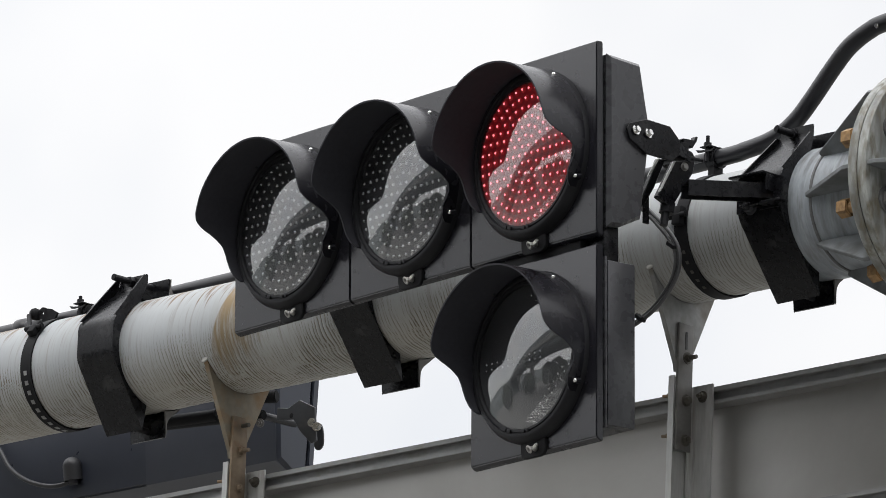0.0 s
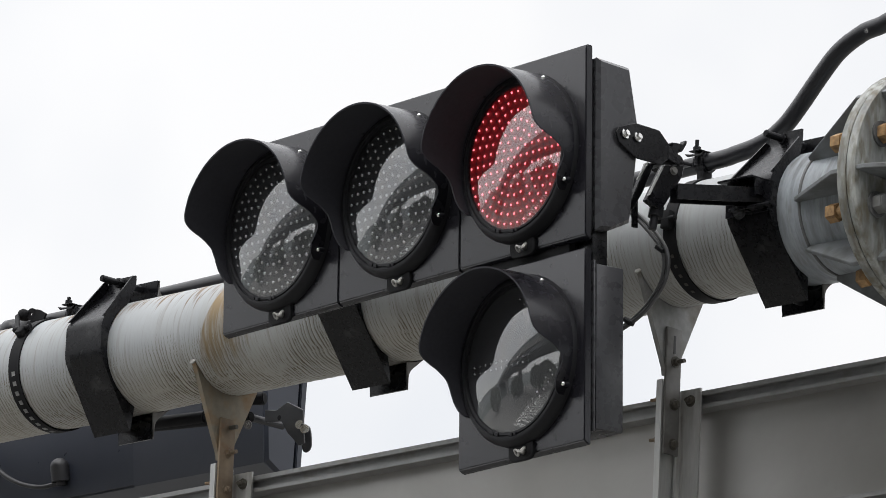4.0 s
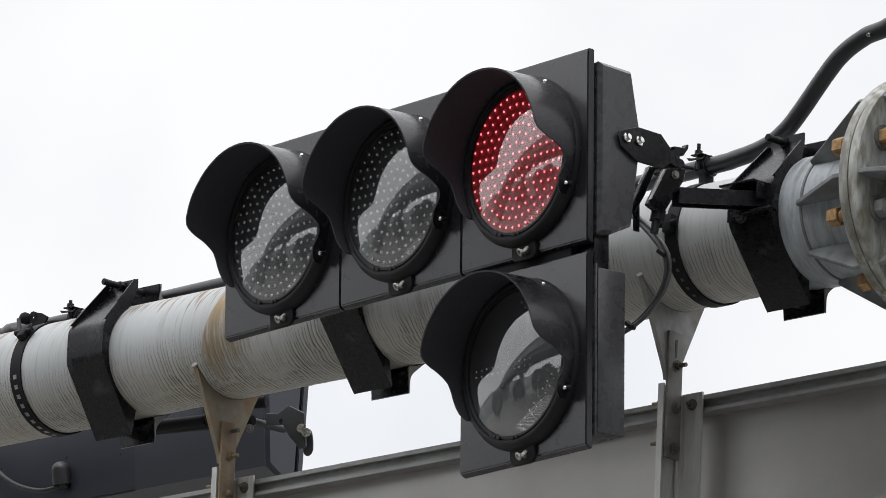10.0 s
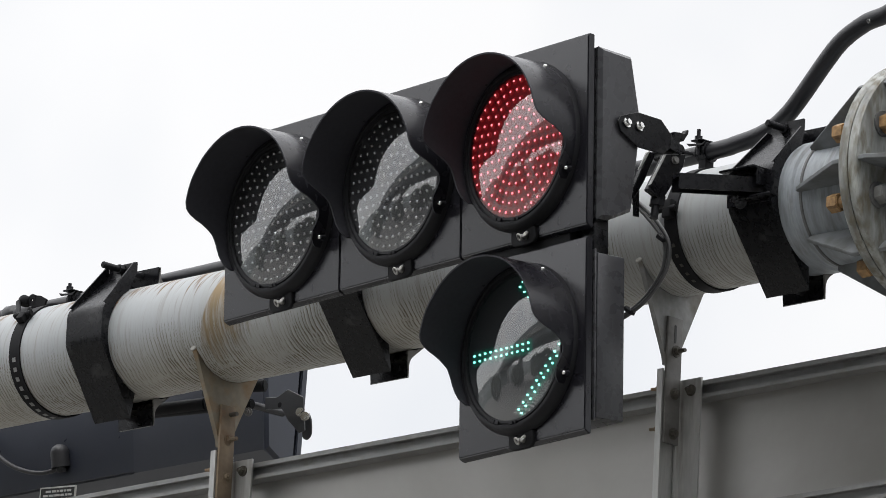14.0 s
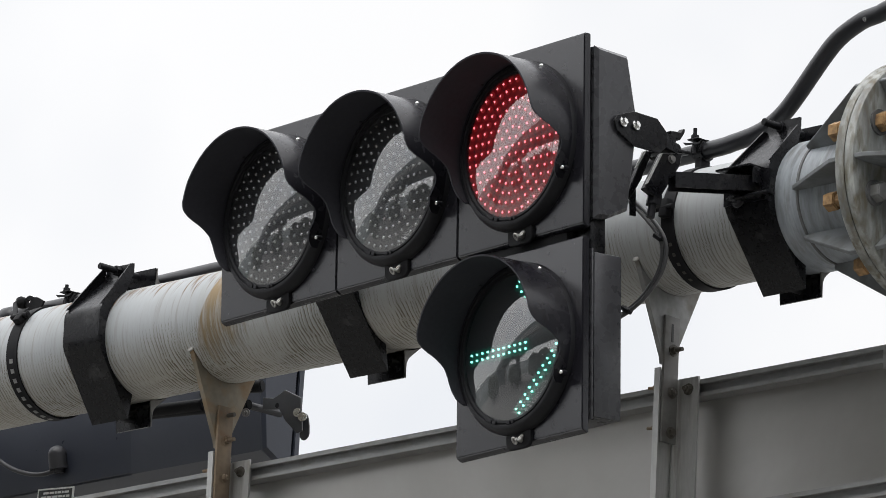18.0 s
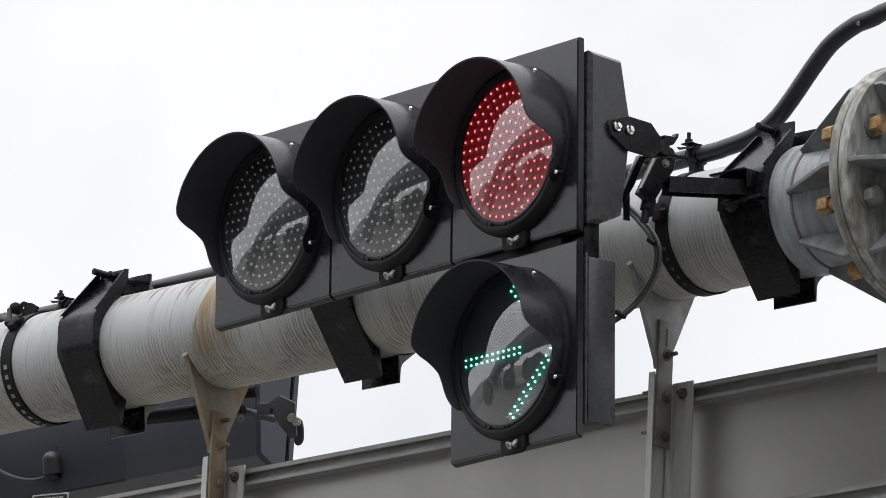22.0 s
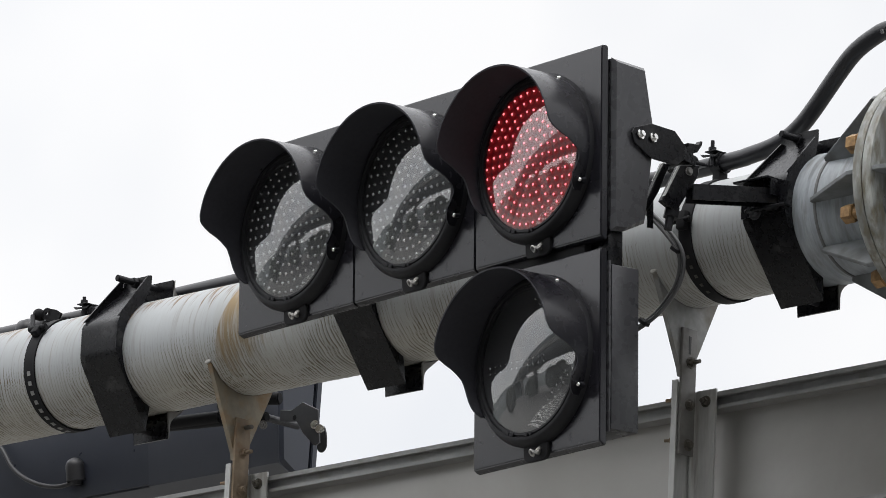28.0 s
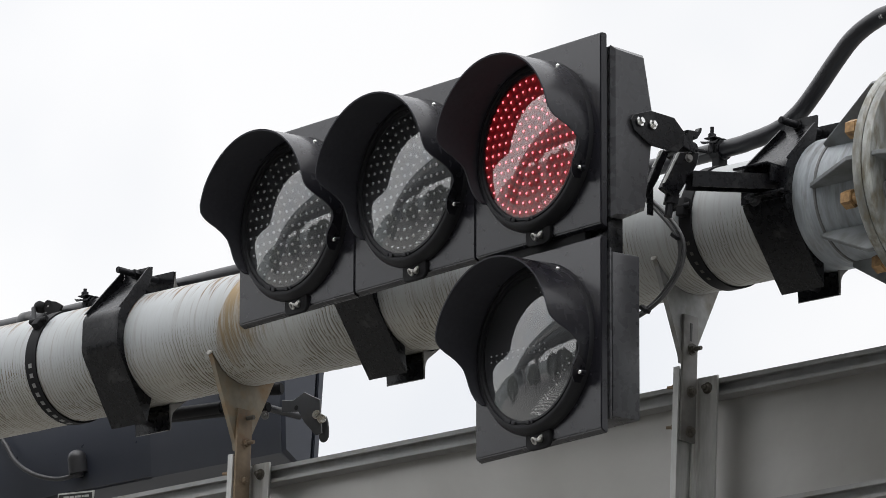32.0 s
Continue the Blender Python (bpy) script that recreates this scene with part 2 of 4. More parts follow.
RUST = material("rusty_steel", (0.185, 0.138, 0.092), 0.75, 0.1, spots=0.35, grain=50, bump=0.4, dirt=(0.16, 0.085, 0.04), big=12)
RUST_PLATE = material("rust_washed_plate", (0.185, 0.160, 0.118), 0.65, 0.0, spots=0.25, grain=60, bump=0.3, dirt=(0.20, 0.125, 0.06), dirt_at=(0.45, 0.7), big=10)
OLIVE = material("dull_brown_steel", (0.080, 0.072, 0.060), 0.55, 0.3, spots=0.3, grain=70, bump=0.3)
ORANGE = material("rusted_bolt", (0.37, 0.225, 0.10), 0.6, 0.2, spots=0.35, grain=90, bump=0.3, dirt=(0.17, 0.10, 0.05), dirt_at=(0.45, 0.7), big=30)
STRAP = material("dull_strap_steel", (0.152, 0.147, 0.140), 0.5, 0.3, spots=0.25, grain=70, bump=0.2, dirt=(0.09, 0.082, 0.07), dirt_at=(0.48, 0.75), big=9)
POST = material("bright_post_steel", (0.42, 0.42, 0.41), 0.42, 0.4, spots=0.15, grain=60, bump=0.1, dirt=(0.22, 0.20, 0.17), dirt_at=(0.52, 0.8), big=6, stretch=(3, 3, 0.5))
LATCH = material("latch_matt_black", (0.0105, 0.0105, 0.0115), 0.6, spots=0.15, grain=120, bump=0.05, spec=0.12)
SIGNAL_CABLE = material("signal_cable_grey", (0.075, 0.075, 0.078), 0.4, spots=0.15, grain=90, bump=0.1)
CLAMP = material("clamp_black_paint", (0.0066, 0.0066, 0.0080), 0.27, spots=0.3, grain=70, bump=0.06, spec=0.22, dirt=(0.040, 0.040, 0.040), dirt_at=(0.58, 0.80), big=8)
PLATE_GREY = material("grey_bracket_paint", (0.042, 0.043, 0.047), 0.4, spots=0.2, grain=60, bump=0.1, dirt=(0.06, 0.058, 0.055), big=12)
CONDUIT = material("conduit_black", (0.013, 0.013, 0.0155), 0.36, spots=0.15, grain=60, bump=0.08)
REAR = material("housing_navy", (0.030, 0.034, 0.047), 0.30, spots=0.06, grain=30, bump=0.0, big=3)
# paler copy of the rear navy: the light this panel catches is in the colour
REAR_COVER = material("rear_cover_lit_navy", (0.042, 0.046, 0.059), 0.33, spots=0.06, grain=30, bump=0.0, big=3)
PANEL = material("sign_back_sheet", (0.355, 0.346, 0.330), 0.36, 0.62, spots=0.05, grain=30, bump=0.0, dirt=(0.26, 0.25, 0.232), dirt_at=(0.35, 0.9), big=1.6)
RAIL = material("sign_rail", (0.25, 0.25, 0.248), 0.45, 0.4, spots=0.15, grain=60, bump=0.08, dirt=(0.2, 0.19, 0.17), big=8)
CABLE = material("cable_black", (0.026, 0.026, 0.029), 0.45, spots=0.2, grain=90, bump=0.1)
PLATE_WHITE = material("name_plate", (0.62, 0.62, 0.60), 0.4, 0.2, spots=0.1, grain=60, bump=0.0)
INK = material("name_plate_ink", (0.03, 0.03, 0.03), 0.5, bump=0.0)
HOLE = material("hole_grey", (0.20, 0.20, 0.195), 0.6, spots=0.3, bump=0.05)
HOLE_DULL = material("hole_brown_grey", (0.060, 0.056, 0.049), 0.7, spots=0.3, bump=0.05)
ARM = arm_paint()
# skirt, halo and veil glow faintly, standing in for light scattered on the board
RED = glow("red_light", (1.0, 0.17, 0.21), 2.5)
RED_SKIRT = glow("red_light_rim", (1.0, 0.014, 0.03), 0.12)
RED_HALO = glow("red_light_scatter", (1.0, 0.012, 0.025), 0.12)
RED_VEIL = glow("red_light_veil", (1.0, 0.012, 0.025), 0.055)
AMBER = glow("amber_light", (1.0, 0.60, 0.16), 3.2)
AMBER_SKIRT = glow("amber_light_rim", (1.0, 0.30, 0.03), 0.055)
AMBER_HALO = glow("amber_light_scatter", (1.0, 0.20, 0.01), 0.055)
AMBER_VEIL = glow("amber_light_veil", (1.0, 0.20, 0.01), 0.024)
GREEN = glow("green_light", (0.24, 1.0, 0.80), 2.6)
GREEN_SKIRT = glow("green_light_rim", (0.01, 0.75, 0.50), 0.12)
GREEN_HALO = glow("green_light_scatter", (0.01, 0.80, 0.55), 0.06)
GREEN_VEIL = glow("green_light_veil", (0.01, 0.80, 0.55), 0.02)
ASPHALT = material("road_surface", (0.205, 0.200, 0.188), 0.9, spots=0.25, grain=30, bump=0.4, big=0.3)
ROAD_PAINT = material("road_paint", (0.70, 0.70, 0.67), 0.7, spots=0.15, grain=25, bump=0.2)
# far foliage, greyed and lightened so that haze is in the colour
LEAF = material("far_foliage", (0.125, 0.14, 0.137), 0.8, spots=0.6, grain=0.3, bump=0.0, big=0.05, dirt=(0.27, 0.28, 0.28), dirt_at=(0.58, 0.64))
CONCRETE = material("viaduct_concrete", (0.33, 0.33, 0.32), 0.8, spots=0.2, grain=8, bump=0.2, big=0.4, dirt=(0.20, 0.195, 0.185), dirt_at=(0.5, 0.75))
GIRDER = material("viaduct_girder_paint", (0.16, 0.175, 0.185), 0.5, spots=0.15, grain=12, bump=0.1, big=0.5)
LEAVES = material("tree_leaves", (0.135, 0.148, 0.122), 0.7, spots=0.4, grain=6, bump=0.2, big=1.2)
BARK = material("tree_bark", (0.10, 0.08, 0.06), 0.9, spots=0.3, grain=12, bump=0.4)


# ---- mesh helpers ----
def smooth(bm, angle=35):
    for f in bm.faces:
        f.smooth = True
    for e in bm.edges:
        if len(e.link_faces) == 2 and e.calc_face_angle(0) > radians(angle):
            e.smooth = False
    return bm


def part(name, bm, mat, parent=None, label="", m=None):
    """Links a bmesh as one mesh object, under a thing or a part."""
    me = bpy.data.meshes.new(name)
    bm.normal_update()
    bm.to_mesh(me)
    bm.free()
    for x in (mat if isinstance(mat, (list, tuple)) else (mat,)):
        me.materials.append(x)
    ob = new(name, me)
    if parent:
        ob.parent = parent
    if m is not None:
        ob.matrix_basis = m
    if label:
        tagged(ob, label)
    return ob


def thing(name, m, label, category, group="", kind=""):
    ob = new(name)
    ob.empty_display_size = 0.05
    ob.matrix_basis = m
    return tagged(ob, label, category, group, kind)


def block(x0, x1, y0, y1, z0, z1, bevel=0.0, bm=None):
    bm = bm or bmesh.new()
    made = bmesh.ops.create_cube(bm, size=1.0, matrix=Matrix.Translation(((x0 + x1) / 2, (y0 + y1) / 2, (z0 + z1) / 2)) @ Matrix.Diagonal((abs(x1 - x0), abs(y1 - y0), abs(z1 - z0), 1)))
    if bevel:
        edges = list({e for v in made["verts"] for e in v.link_edges})
        bmesh.ops.bevel(bm, geom=edges, offset=bevel, segments=2, profile=0.5, affect="EDGES", clamp_overlap=True)
    return bm


def rod(a, b, r, seg=20, r2=None, bm=None, bevel=0.0):
    """A round bar from a to b."""
    bm = bm or bmesh.new()
    a, b = Vector(a), Vector(b)
    way = (b - a).normalized()
    turn = way.to_track_quat("Z", "X" if abs(way.y) > 0.7 else "Y").to_matrix().to_4x4()
    made = bmesh.ops.create_cone(bm, cap_ends=True, segments=seg, radius1=r, radius2=r if r2 is None else r2, depth=(b - a).length,
                                 matrix=Matrix.Translation((a + b) / 2) @ turn)
    if bevel:
        rims = [e for v in made["verts"] for e in v.link_edges if len(e.link_faces) == 2 and e.calc_face_angle(0) > 1.2]
        bmesh.ops.bevel(bm, geom=list(set(rims)), offset=bevel, segments=2, affect="EDGES")
    return bm


def prism(points, axis, a, b, bm=None, bevel=0.0):
    """A flat outline of (p, q) pairs, drawn out from a to b along x (0), y (1) or z (2)."""
    bm = bm or bmesh.new()

    def at(p, q, d):
        return ((d, p, q), (p, d, q), (p, q, d))[axis]
    low = [bm.verts.new(at(p, q, a)) for p, q in points]
    top = [bm.verts.new(at(p, q, b)) for p, q in points]
    n = len(points)
    faces = [bm.faces.new(low[::-1]), bm.faces.new(top)]
    for i in range(n):
        faces.append(bm.faces.new((low[i], low[(i + 1) % n], top[(i + 1) % n], top[i])))
    bmesh.ops.recalc_face_normals(bm, faces=faces)
    if bevel:
        edges = list({e for f in faces for e in f.edges})
        bmesh.ops.bevel(bm, geom=edges, offset=bevel, segments=1, affect="EDGES", clamp_overlap=True)
    return bm


def curve_points(points, steps=8):
    """A smooth line through the points."""
    pts = [Vector(p) for p in points]
    pts = [2 * pts[0] - pts[1]] + pts + [2 * pts[-1] - pts[-2]]
    out = []
    for i in range(1, len(pts) - 2):
        p0, p1, p2, p3 = pts[i - 1:i + 3]
        for k in range(steps):
            t = k / steps
            out.append(0.5 * (2 * p1 + (p2 - p0) * t + (2 * p0 - 5 * p1 + 4 * p2 - p3) * t * t + (3 * p1 - p0 - 3 * p2 + p3) * t ** 3))
    return out + [pts[-2]]


def hose(points, r, seg=12, bm=None):
    """A round tube along the points."""
    bm = bm or bmesh.new()
    pts = [Vector(p) for p in points]
    side, last = None, None
    for i, p in enumerate(pts):
        way = (pts[min(i + 1, len(pts) - 1)] - pts[max(i - 1, 0)]).normalized()
        if side is None:
            side = way.orthogonal().normalized()
        side = (side - way * side.dot(way)).normalized()
        other = way.cross(side)
        ring = [bm.verts.new(p + r * (math.cos(2 * math.pi * k / seg) * side + math.sin(2 * math.pi * k / seg) * other)) for k in range(seg)]
        if last:
            for k in range(seg):
                bm.faces.new((last[k], last[(k + 1) % seg], ring[(k + 1) % seg], ring[k]))
        else:
            bm.faces.new(ring[::-1])
        last = ring
    bm.faces.new(last)
    return bm


def turned(profile, axis="x", seg=64, bm=None, closed=False, caps=True):
    """A body turned about x (or -y as "n"): profile rows of (along, radius)."""
    bm = bm or bmesh.new()
    rings = []
    for a, r in profile:
        ring = []
        for k in range(seg):
            w = 2 * math.pi * k / seg
            c, s = r * math.cos(w), r * math.sin(w)
            ring.append(bm.verts.new((a, c, s) if axis == "x" else (s, -a, c)))
        rings.append(ring)
    count = len(rings) if closed else len(rings) - 1
    for i in range(count):
        for k in range(seg):
            one, two = rings[i], rings[(i + 1) % len(rings)]
            bm.faces.new((one[k], one[(k + 1) % seg], two[(k + 1) % seg], two[k]))
    if caps and not closed:
        if profile[0][1] > 1e-6:
            bm.faces.new(rings[0][::-1])
        if profile[-1][1] > 1e-6:
            bm.faces.new(rings[-1])
    bmesh.ops.remove_doubles(bm, verts=bm.verts, dist=1e-6)
    bmesh.ops.recalc_face_normals(bm, faces=bm.faces)
    return bm


def screw(name, at, way, r, parent, mat, label="", washer=True, stud=0.0):
    """A hexagon head with a washer and, where it shows, the end of its stud."""
    at, way = Vector(at), Vector(way).normalized()
    bm = rod(at, at + way * r * 0.3, r * 1.45, 16) if washer else bmesh.new()
    rod(at + way * r * 0.2, at + way * r * 1.2, r, 6, r * 0.96, bm)
    if stud:
        rod(at + way * r, at + way * (r + stud), r * 0.55, 12, r * 0.5, bm)
    return part(name, bm, mat, parent, label)


# ---- ground and the far edge of the place ----
bm = bmesh.new()
bmesh.ops.create_grid(bm, x_segments=8, y_segments=8, size=450)
tagged(part("ground", bm, ASPHALT), "pale grey worn road surface of a wide junction", "road", kind="structure")


# ---- the traffic signals ----
SIGNAL = pose(0, 0, 5.5, 2.418, 0, 0)            # the main head: x along its face, -y out of its face
ARROW = SIGNAL @ pose(0.4, 0, -0.42)             # the arrow head hangs under its end
PIPE = pose(0, 0.46, 5.5 - 0.0689, 0, 0, 6.8155) # the arm: x along it, y to its back
R_ARM = 0.1267

# how far the hood reaches out at each angle from its crown
HOOD = ((0, 0.120), (25, 0.123), (45, 0.126), (63, 0.129), (76, 0.129), (81, 0.125), (84, 0.116), (87, 0.099), (90, 0.079), (93, 0.063), (97, 0.051), (103, 0.046), (112, 0.043), (119, 0.038), (123, 0.026))


def hood_reach(deg):
    less = 0.014 * max(0.0, math.sin(radians(deg))) if deg < 112 else 0.0   # the hood is a little shorter on that side
    deg = abs(deg)
    for (a, x), (b, y) in zip(HOOD, HOOD[1:]):
        if deg <= b:
            t = (deg - a) / (b - a)
            return x + (y - x) * (t * t * (3 - 2 * t) * 0.4 + t * 0.6) - less * min(1.0, (112 - min(deg, 112)) / 12)
    return HOOD[-1][1]


def hood_mesh():
    """A thin hood round the lamp, open below, with a swept front edge; matt inside."""
    bm = bmesh.new()
    degs = [-123 + 246 * i / 110 for i in range(111)]
    rows = 7
    skins = []
    for rad in (0.1750, 0.1715):
        grid = []
        for d in degs:
            w, top = radians(d), hood_reach(d)
            col = []
            for k in range(rows):
                n = 0.002 + (top - 0.002) * k / (rows - 1)
                r = rad
                col.append(bm.verts.new((r * math.sin(w), -n, r * math.cos(w))))
            grid.append(col)
        skins.append(grid)
    for s, grid in enumerate(skins):
        for i in range(len(degs) - 1):
            for k in range(rows - 1):
                q = [grid[i][k], grid[i + 1][k], grid[i + 1][k + 1], grid[i][k + 1]]
                f = bm.faces.new(q if s == 0 else q[::-1])
                f.material_index = s
    out, inn = skins
    for i in range(len(degs) - 1):
        bm.faces.new((out[i][-1], out[i + 1][-1], inn[i + 1][-1], inn[i][-1])).material_index = 1
    for i in (0, len(degs) - 1):
        for k in range(rows - 1):
            bm.faces.new((out[i][k], out[i][k + 1], inn[i][k + 1], inn[i][k]))
    bmesh.ops.recalc_face_normals(bm, faces=[f for f in bm.faces])
    return smooth(bm, 50)


def dome_mesh(r=0.1475, base=0.021, sag=0.026, rings=14, seg=56):
    ball = (r * r + sag * sag) / (2 * sag)
    top = math.asin(r / ball)
    return smooth(turned([(base + sag - ball + ball * math.cos(top * k / rings), ball * math.sin(top * k / rings)) for k in range(rings, -1, -1)], "n", seg, caps=False), 80)


def ring_spots():
    """Beads in seven rings round one in the middle."""
    spots = [(0.0, 0.0)]
    for k in range(1, 8):
        n = 6 * k
        for i in range(n):
            w = 2 * math.pi * (i + 0.5 * (k % 2)) / n
            spots.append((0.0196 * k * math.sin(w), 0.0196 * k * math.cos(w)))
    return spots


def arrow_spots():
    """A double-row arrow that points along +x."""
    spots = []
    for i in range(11):
        spots += [(-0.1256 + 0.0170 * i, 0.0038), (-0.1256 + 0.0170 * i, -0.0088)]
    for s in (1, -1):
        spots += [(0.1412 - 0.01384 * i, -0.0026 + s * (0.0121 + 0.01266 * i)) for i in range(10)]
        spots += [(0.1344 - 0.0136 * i, -0.0026 + s * (0.0356 + 0.01241 * i)) for i in range(9)]
    return spots


def beads_mesh(spots, *layers):
    """Small domes on the board, joined; each layer is (radius, base, height) and takes the next material."""
    bm = bmesh.new()
    for index, (r, n0, tall) in enumerate(layers):
        for x, z in spots:
            rings = []
            for h, q in ((0, 1.0), (0.42, 0.908), (0.72, 0.694), (0.92, 0.392)):
                rings.append([bm.verts.new((x + r * q * math.sin(math.pi * k / 5), -(n0 + tall * h), z + r * q * math.cos(math.pi * k / 5))) for k in range(10)])
            tip = bm.verts.new((x, -(n0 + tall), z))
            for one, two in zip(rings, rings[1:]):
                for k in range(10):
                    bm.faces.new((one[k], two[k], two[(k + 1) % 10], one[(k + 1) % 10])).material_index = index
            for k in range(10):
                bm.faces.new((rings[-1][k], tip, rings[-1][(k + 1) % 10])).material_index = index
    bmesh.ops.recalc_face_normals(bm, faces=bm.faces[:])
    return smooth(bm, 80)


def door_mesh(w=0.1985, h=0.2010):
    """The front door of one lamp: a shallow tray with rolled edges and a lip along its foot."""
    out = ((0.0, -h + 0.007), (0.0, h - 0.006), (0.003, h), (0.018, h), (0.018, -h), (0.012, -h))
    bm = prism(out, 0, -w, w)
    bmesh.ops.bevel(bm, geom=bm.edges[:], offset=0.0022, segments=2, affect="EDGES", clamp_overlap=True)
    return smooth(bm, 30)


def lamp_unit(owner, x, spots, light, light_name, bead_label, bead=0.0075):
    """One lamp: door, ring, board, beads, glow, clear dome, hood, screws and the wing latch. Returns the glow."""
    at = Matrix.Translation((x, 0, 0))
    door = part("door", door_mesh(), HOUSING, owner, "dark grey moulded lamp door", at)
    ring = smooth(turned([(-0.002, 0.1768), (0.009, 0.1762), (0.019, 0.1690), (0.0225, 0.1660), (0.0235, 0.1630), (0.0235, 0.1580), (0.0200, 0.1565), (0.0200, 0.1475), (0.010, 0.1475), (-0.002, 0.160)], "n", 72, closed=True), 35)
    bezel = part("bezel", ring, BLACK, owner, "black lamp ring", at)
    part("retaining_ring", smooth(turned([(0.0195, 0.1480), (0.0222, 0.1485), (0.0226, 0.1530), (0.0195, 0.1545)], "n", 72, closed=True), 35), BLACK, bezel, "black retaining ring")
    for deg, wide in ((205, 0.010), (198, 0.006), (181, 0.005), (176, 0.003), (150, 0.003)):   # small moulded teeth on the lower rim
        w = radians(deg)
        p = Vector((0.1535 * math.sin(w), -0.0232, 0.1535 * math.cos(w)))
        part("tooth", block(-wide, wide, -0.0022, 0.0022, -0.0035, 0.0035, 0.001), BLACK, bezel, m=Matrix.Translation(p) @ Matrix.Rotation(w, 4, "Y"))
    part("lamp_board", turned([(0.012, 0.1480), (0.017, 0.1480), (0.0172, 0.0)], "n", 48), BOARD, owner, "dark lamp board", at)
    beads = part("lamp_beads", beads_mesh(spots, (bead * 0.58, 0.0172, bead * 0.46)), BEAD, owner, bead_label, at)
    tagged(beads, kind="stuff")
    # lamp points, with faintly glowing discs in place of their scattered light
    lit = part(light_name, beads_mesh(spots, (bead * 1.66 if bead > 0.006 else 0.0108, 0.0173, 0.0004), (bead * 1.02, 0.0174, 0.0008), (bead * 0.74, 0.0173, bead * 0.54), (0.0028 if bead > 0.006 else 0.0024, 0.0190, 0.0040)), light, owner, "glowing lamp points with faint glowing discs for scattered light", at)
    tagged(lit, kind="stuff")
    part("clear_cover", dome_mesh(), COVER, owner, "clear domed lens cover", at)
    hood = part("visor", hood_mesh(), (VISOR_OUT, VISOR_IN), owner, "black visor, open below, matt inside", at)
    for u, v in ((0.095, 0.1465), (0.162, -0.077), (-0.095, 0.1465), (-0.162, -0.077)):
        if v < 0:
            part("lug", smooth(rod((u, -0.012, v), (u, -0.0245, v), 0.0070, 18, bevel=0.002)), VISOR_OUT, hood)
        # screws at negative u are black: the visor's shade is put into their colour
        knob = turned([(0.0240, 0.0046), (0.0270, 0.0046), (0.0295, 0.0028), (0.0300, 0.0)], "n", 14)
        part("screw", smooth(knob, 50), CHROME if u > 0 else BLACK, hood, "bright screw" if u > 0 else "screw blackened for the shade inside the visor", Matrix.Translation((u, 0, v)))
    tab = prism(((-0.026, -0.166), (0.040, -0.166), (0.046, -0.174), (0.047, -0.194), (0.042, -0.203), (0.032, -0.207), (-0.016, -0.207), (-0.026, -0.203), (-0.031, -0.192), (-0.031, -0.176)), 1, -0.007, 0.002, bevel=0.002)
    latch = part("latch", smooth(tab), LATCH, owner, "black latch with a bright wing nut", at)
    bm = rod((0.018, -0.004, -0.190), (0.018, -0.014, -0.190), 0.0066, 14, 0.0050)
    rod((0.018, -0.012, -0.190), (0.018, -0.021, -0.190), 0.0030, 10, None, bm)
    for e in (1, -1):                                # two looped ears, turned a little
        mid = Vector((0.018 + e * 0.0095, -0.015, -0.190 + e * 0.0015))
        hose([mid + Vector((0.0046 * math.cos(w), e * 0.004 * math.sin(w) - 0.002, 0.0056 * math.sin(w))) for w in [2 * math.pi * k / 12 for k in range(13)]], 0.0024, 7, bm)
    part("wing_nut", smooth(bm, 50), NUT, latch, "worn bright wing nut")
    return lit


def loft(sections, bm=None):
    """A closed skin through outlines of equal length."""
    bm = bm or bmesh.new()
    rings = [[bm.verts.new(p) for p in s] for s in sections]
    n = len(rings[0])
    for a, b in zip(rings, rings[1:]):
        for k in range(n):
            bm.faces.new((a[k], a[(k + 1) % n], b[(k + 1) % n], b[k]))
    bm.faces.new(rings[0][::-1])
    bm.faces.new(rings[-1])
    bmesh.ops.recalc_face_normals(bm, faces=[f for f in bm.faces])
    return bm


END = ((0.026, 0.178), (0.034, 0.1765), (0.112, 0.170), (0.138, 0.048), (0.138, 0.020), (0.114, -0.152), (0.060, -0.177), (0.026, -0.180))


def main_signal(m, label, doors=True, paint=None):
    head = thing("traffic_signal", m, label, "traffic signal", "traffic signals on the arm")
    shell = loft([[(x, y, z) for y, z in END] for x in (-0.599, 0.599)])
    bmesh.ops.bevel(shell, geom=shell.edges[:], offset=0.004, segments=2, affect="EDGES", clamp_overlap=True)
    part("body", smooth(shell, 30), paint or BODY, head, "dark grey moulded signal body")
    for s in (1, -1):                                # end caps, raised a little with soft edges
        outer = [(s * 0.5975, y, z) for y, z in END]
        inner = [(s * 0.6055, 0.082 + (y - 0.082) * 0.86, z * 0.955) for y, z in END]
        bm = bmesh.new()
        rim, top = ([bm.verts.new(p) for p in loop] for loop in (outer, inner))
        for k in range(8):
            bm.faces.new((rim[k], rim[(k + 1) % 8], top[(k + 1) % 8], top[k]))
        bm.faces.new(top)
        bm.faces.new(rim[::-1])
        bmesh.ops.recalc_face_normals(bm, faces=bm.faces[:])
        part("end_cap", smooth(bm, 12), paint or BODY, head, "raised end cap with soft edges")
    part("seal", smooth(block(-0.590, 0.590, 0.017, 0.030, -0.176, 0.174, 0.002)), BLACK, head, "black rubber seal")
    return head


head = main_signal(SIGNAL, "dark grey three-lamp traffic signal hung before a pipe arm")
SPOTS = ring_spots()
green_lit = lamp_unit(head, -0.4, SPOTS, (GREEN_VEIL, GREEN_HALO, GREEN_SKIRT, GREEN), "green_glow", "unlit lamp beads")
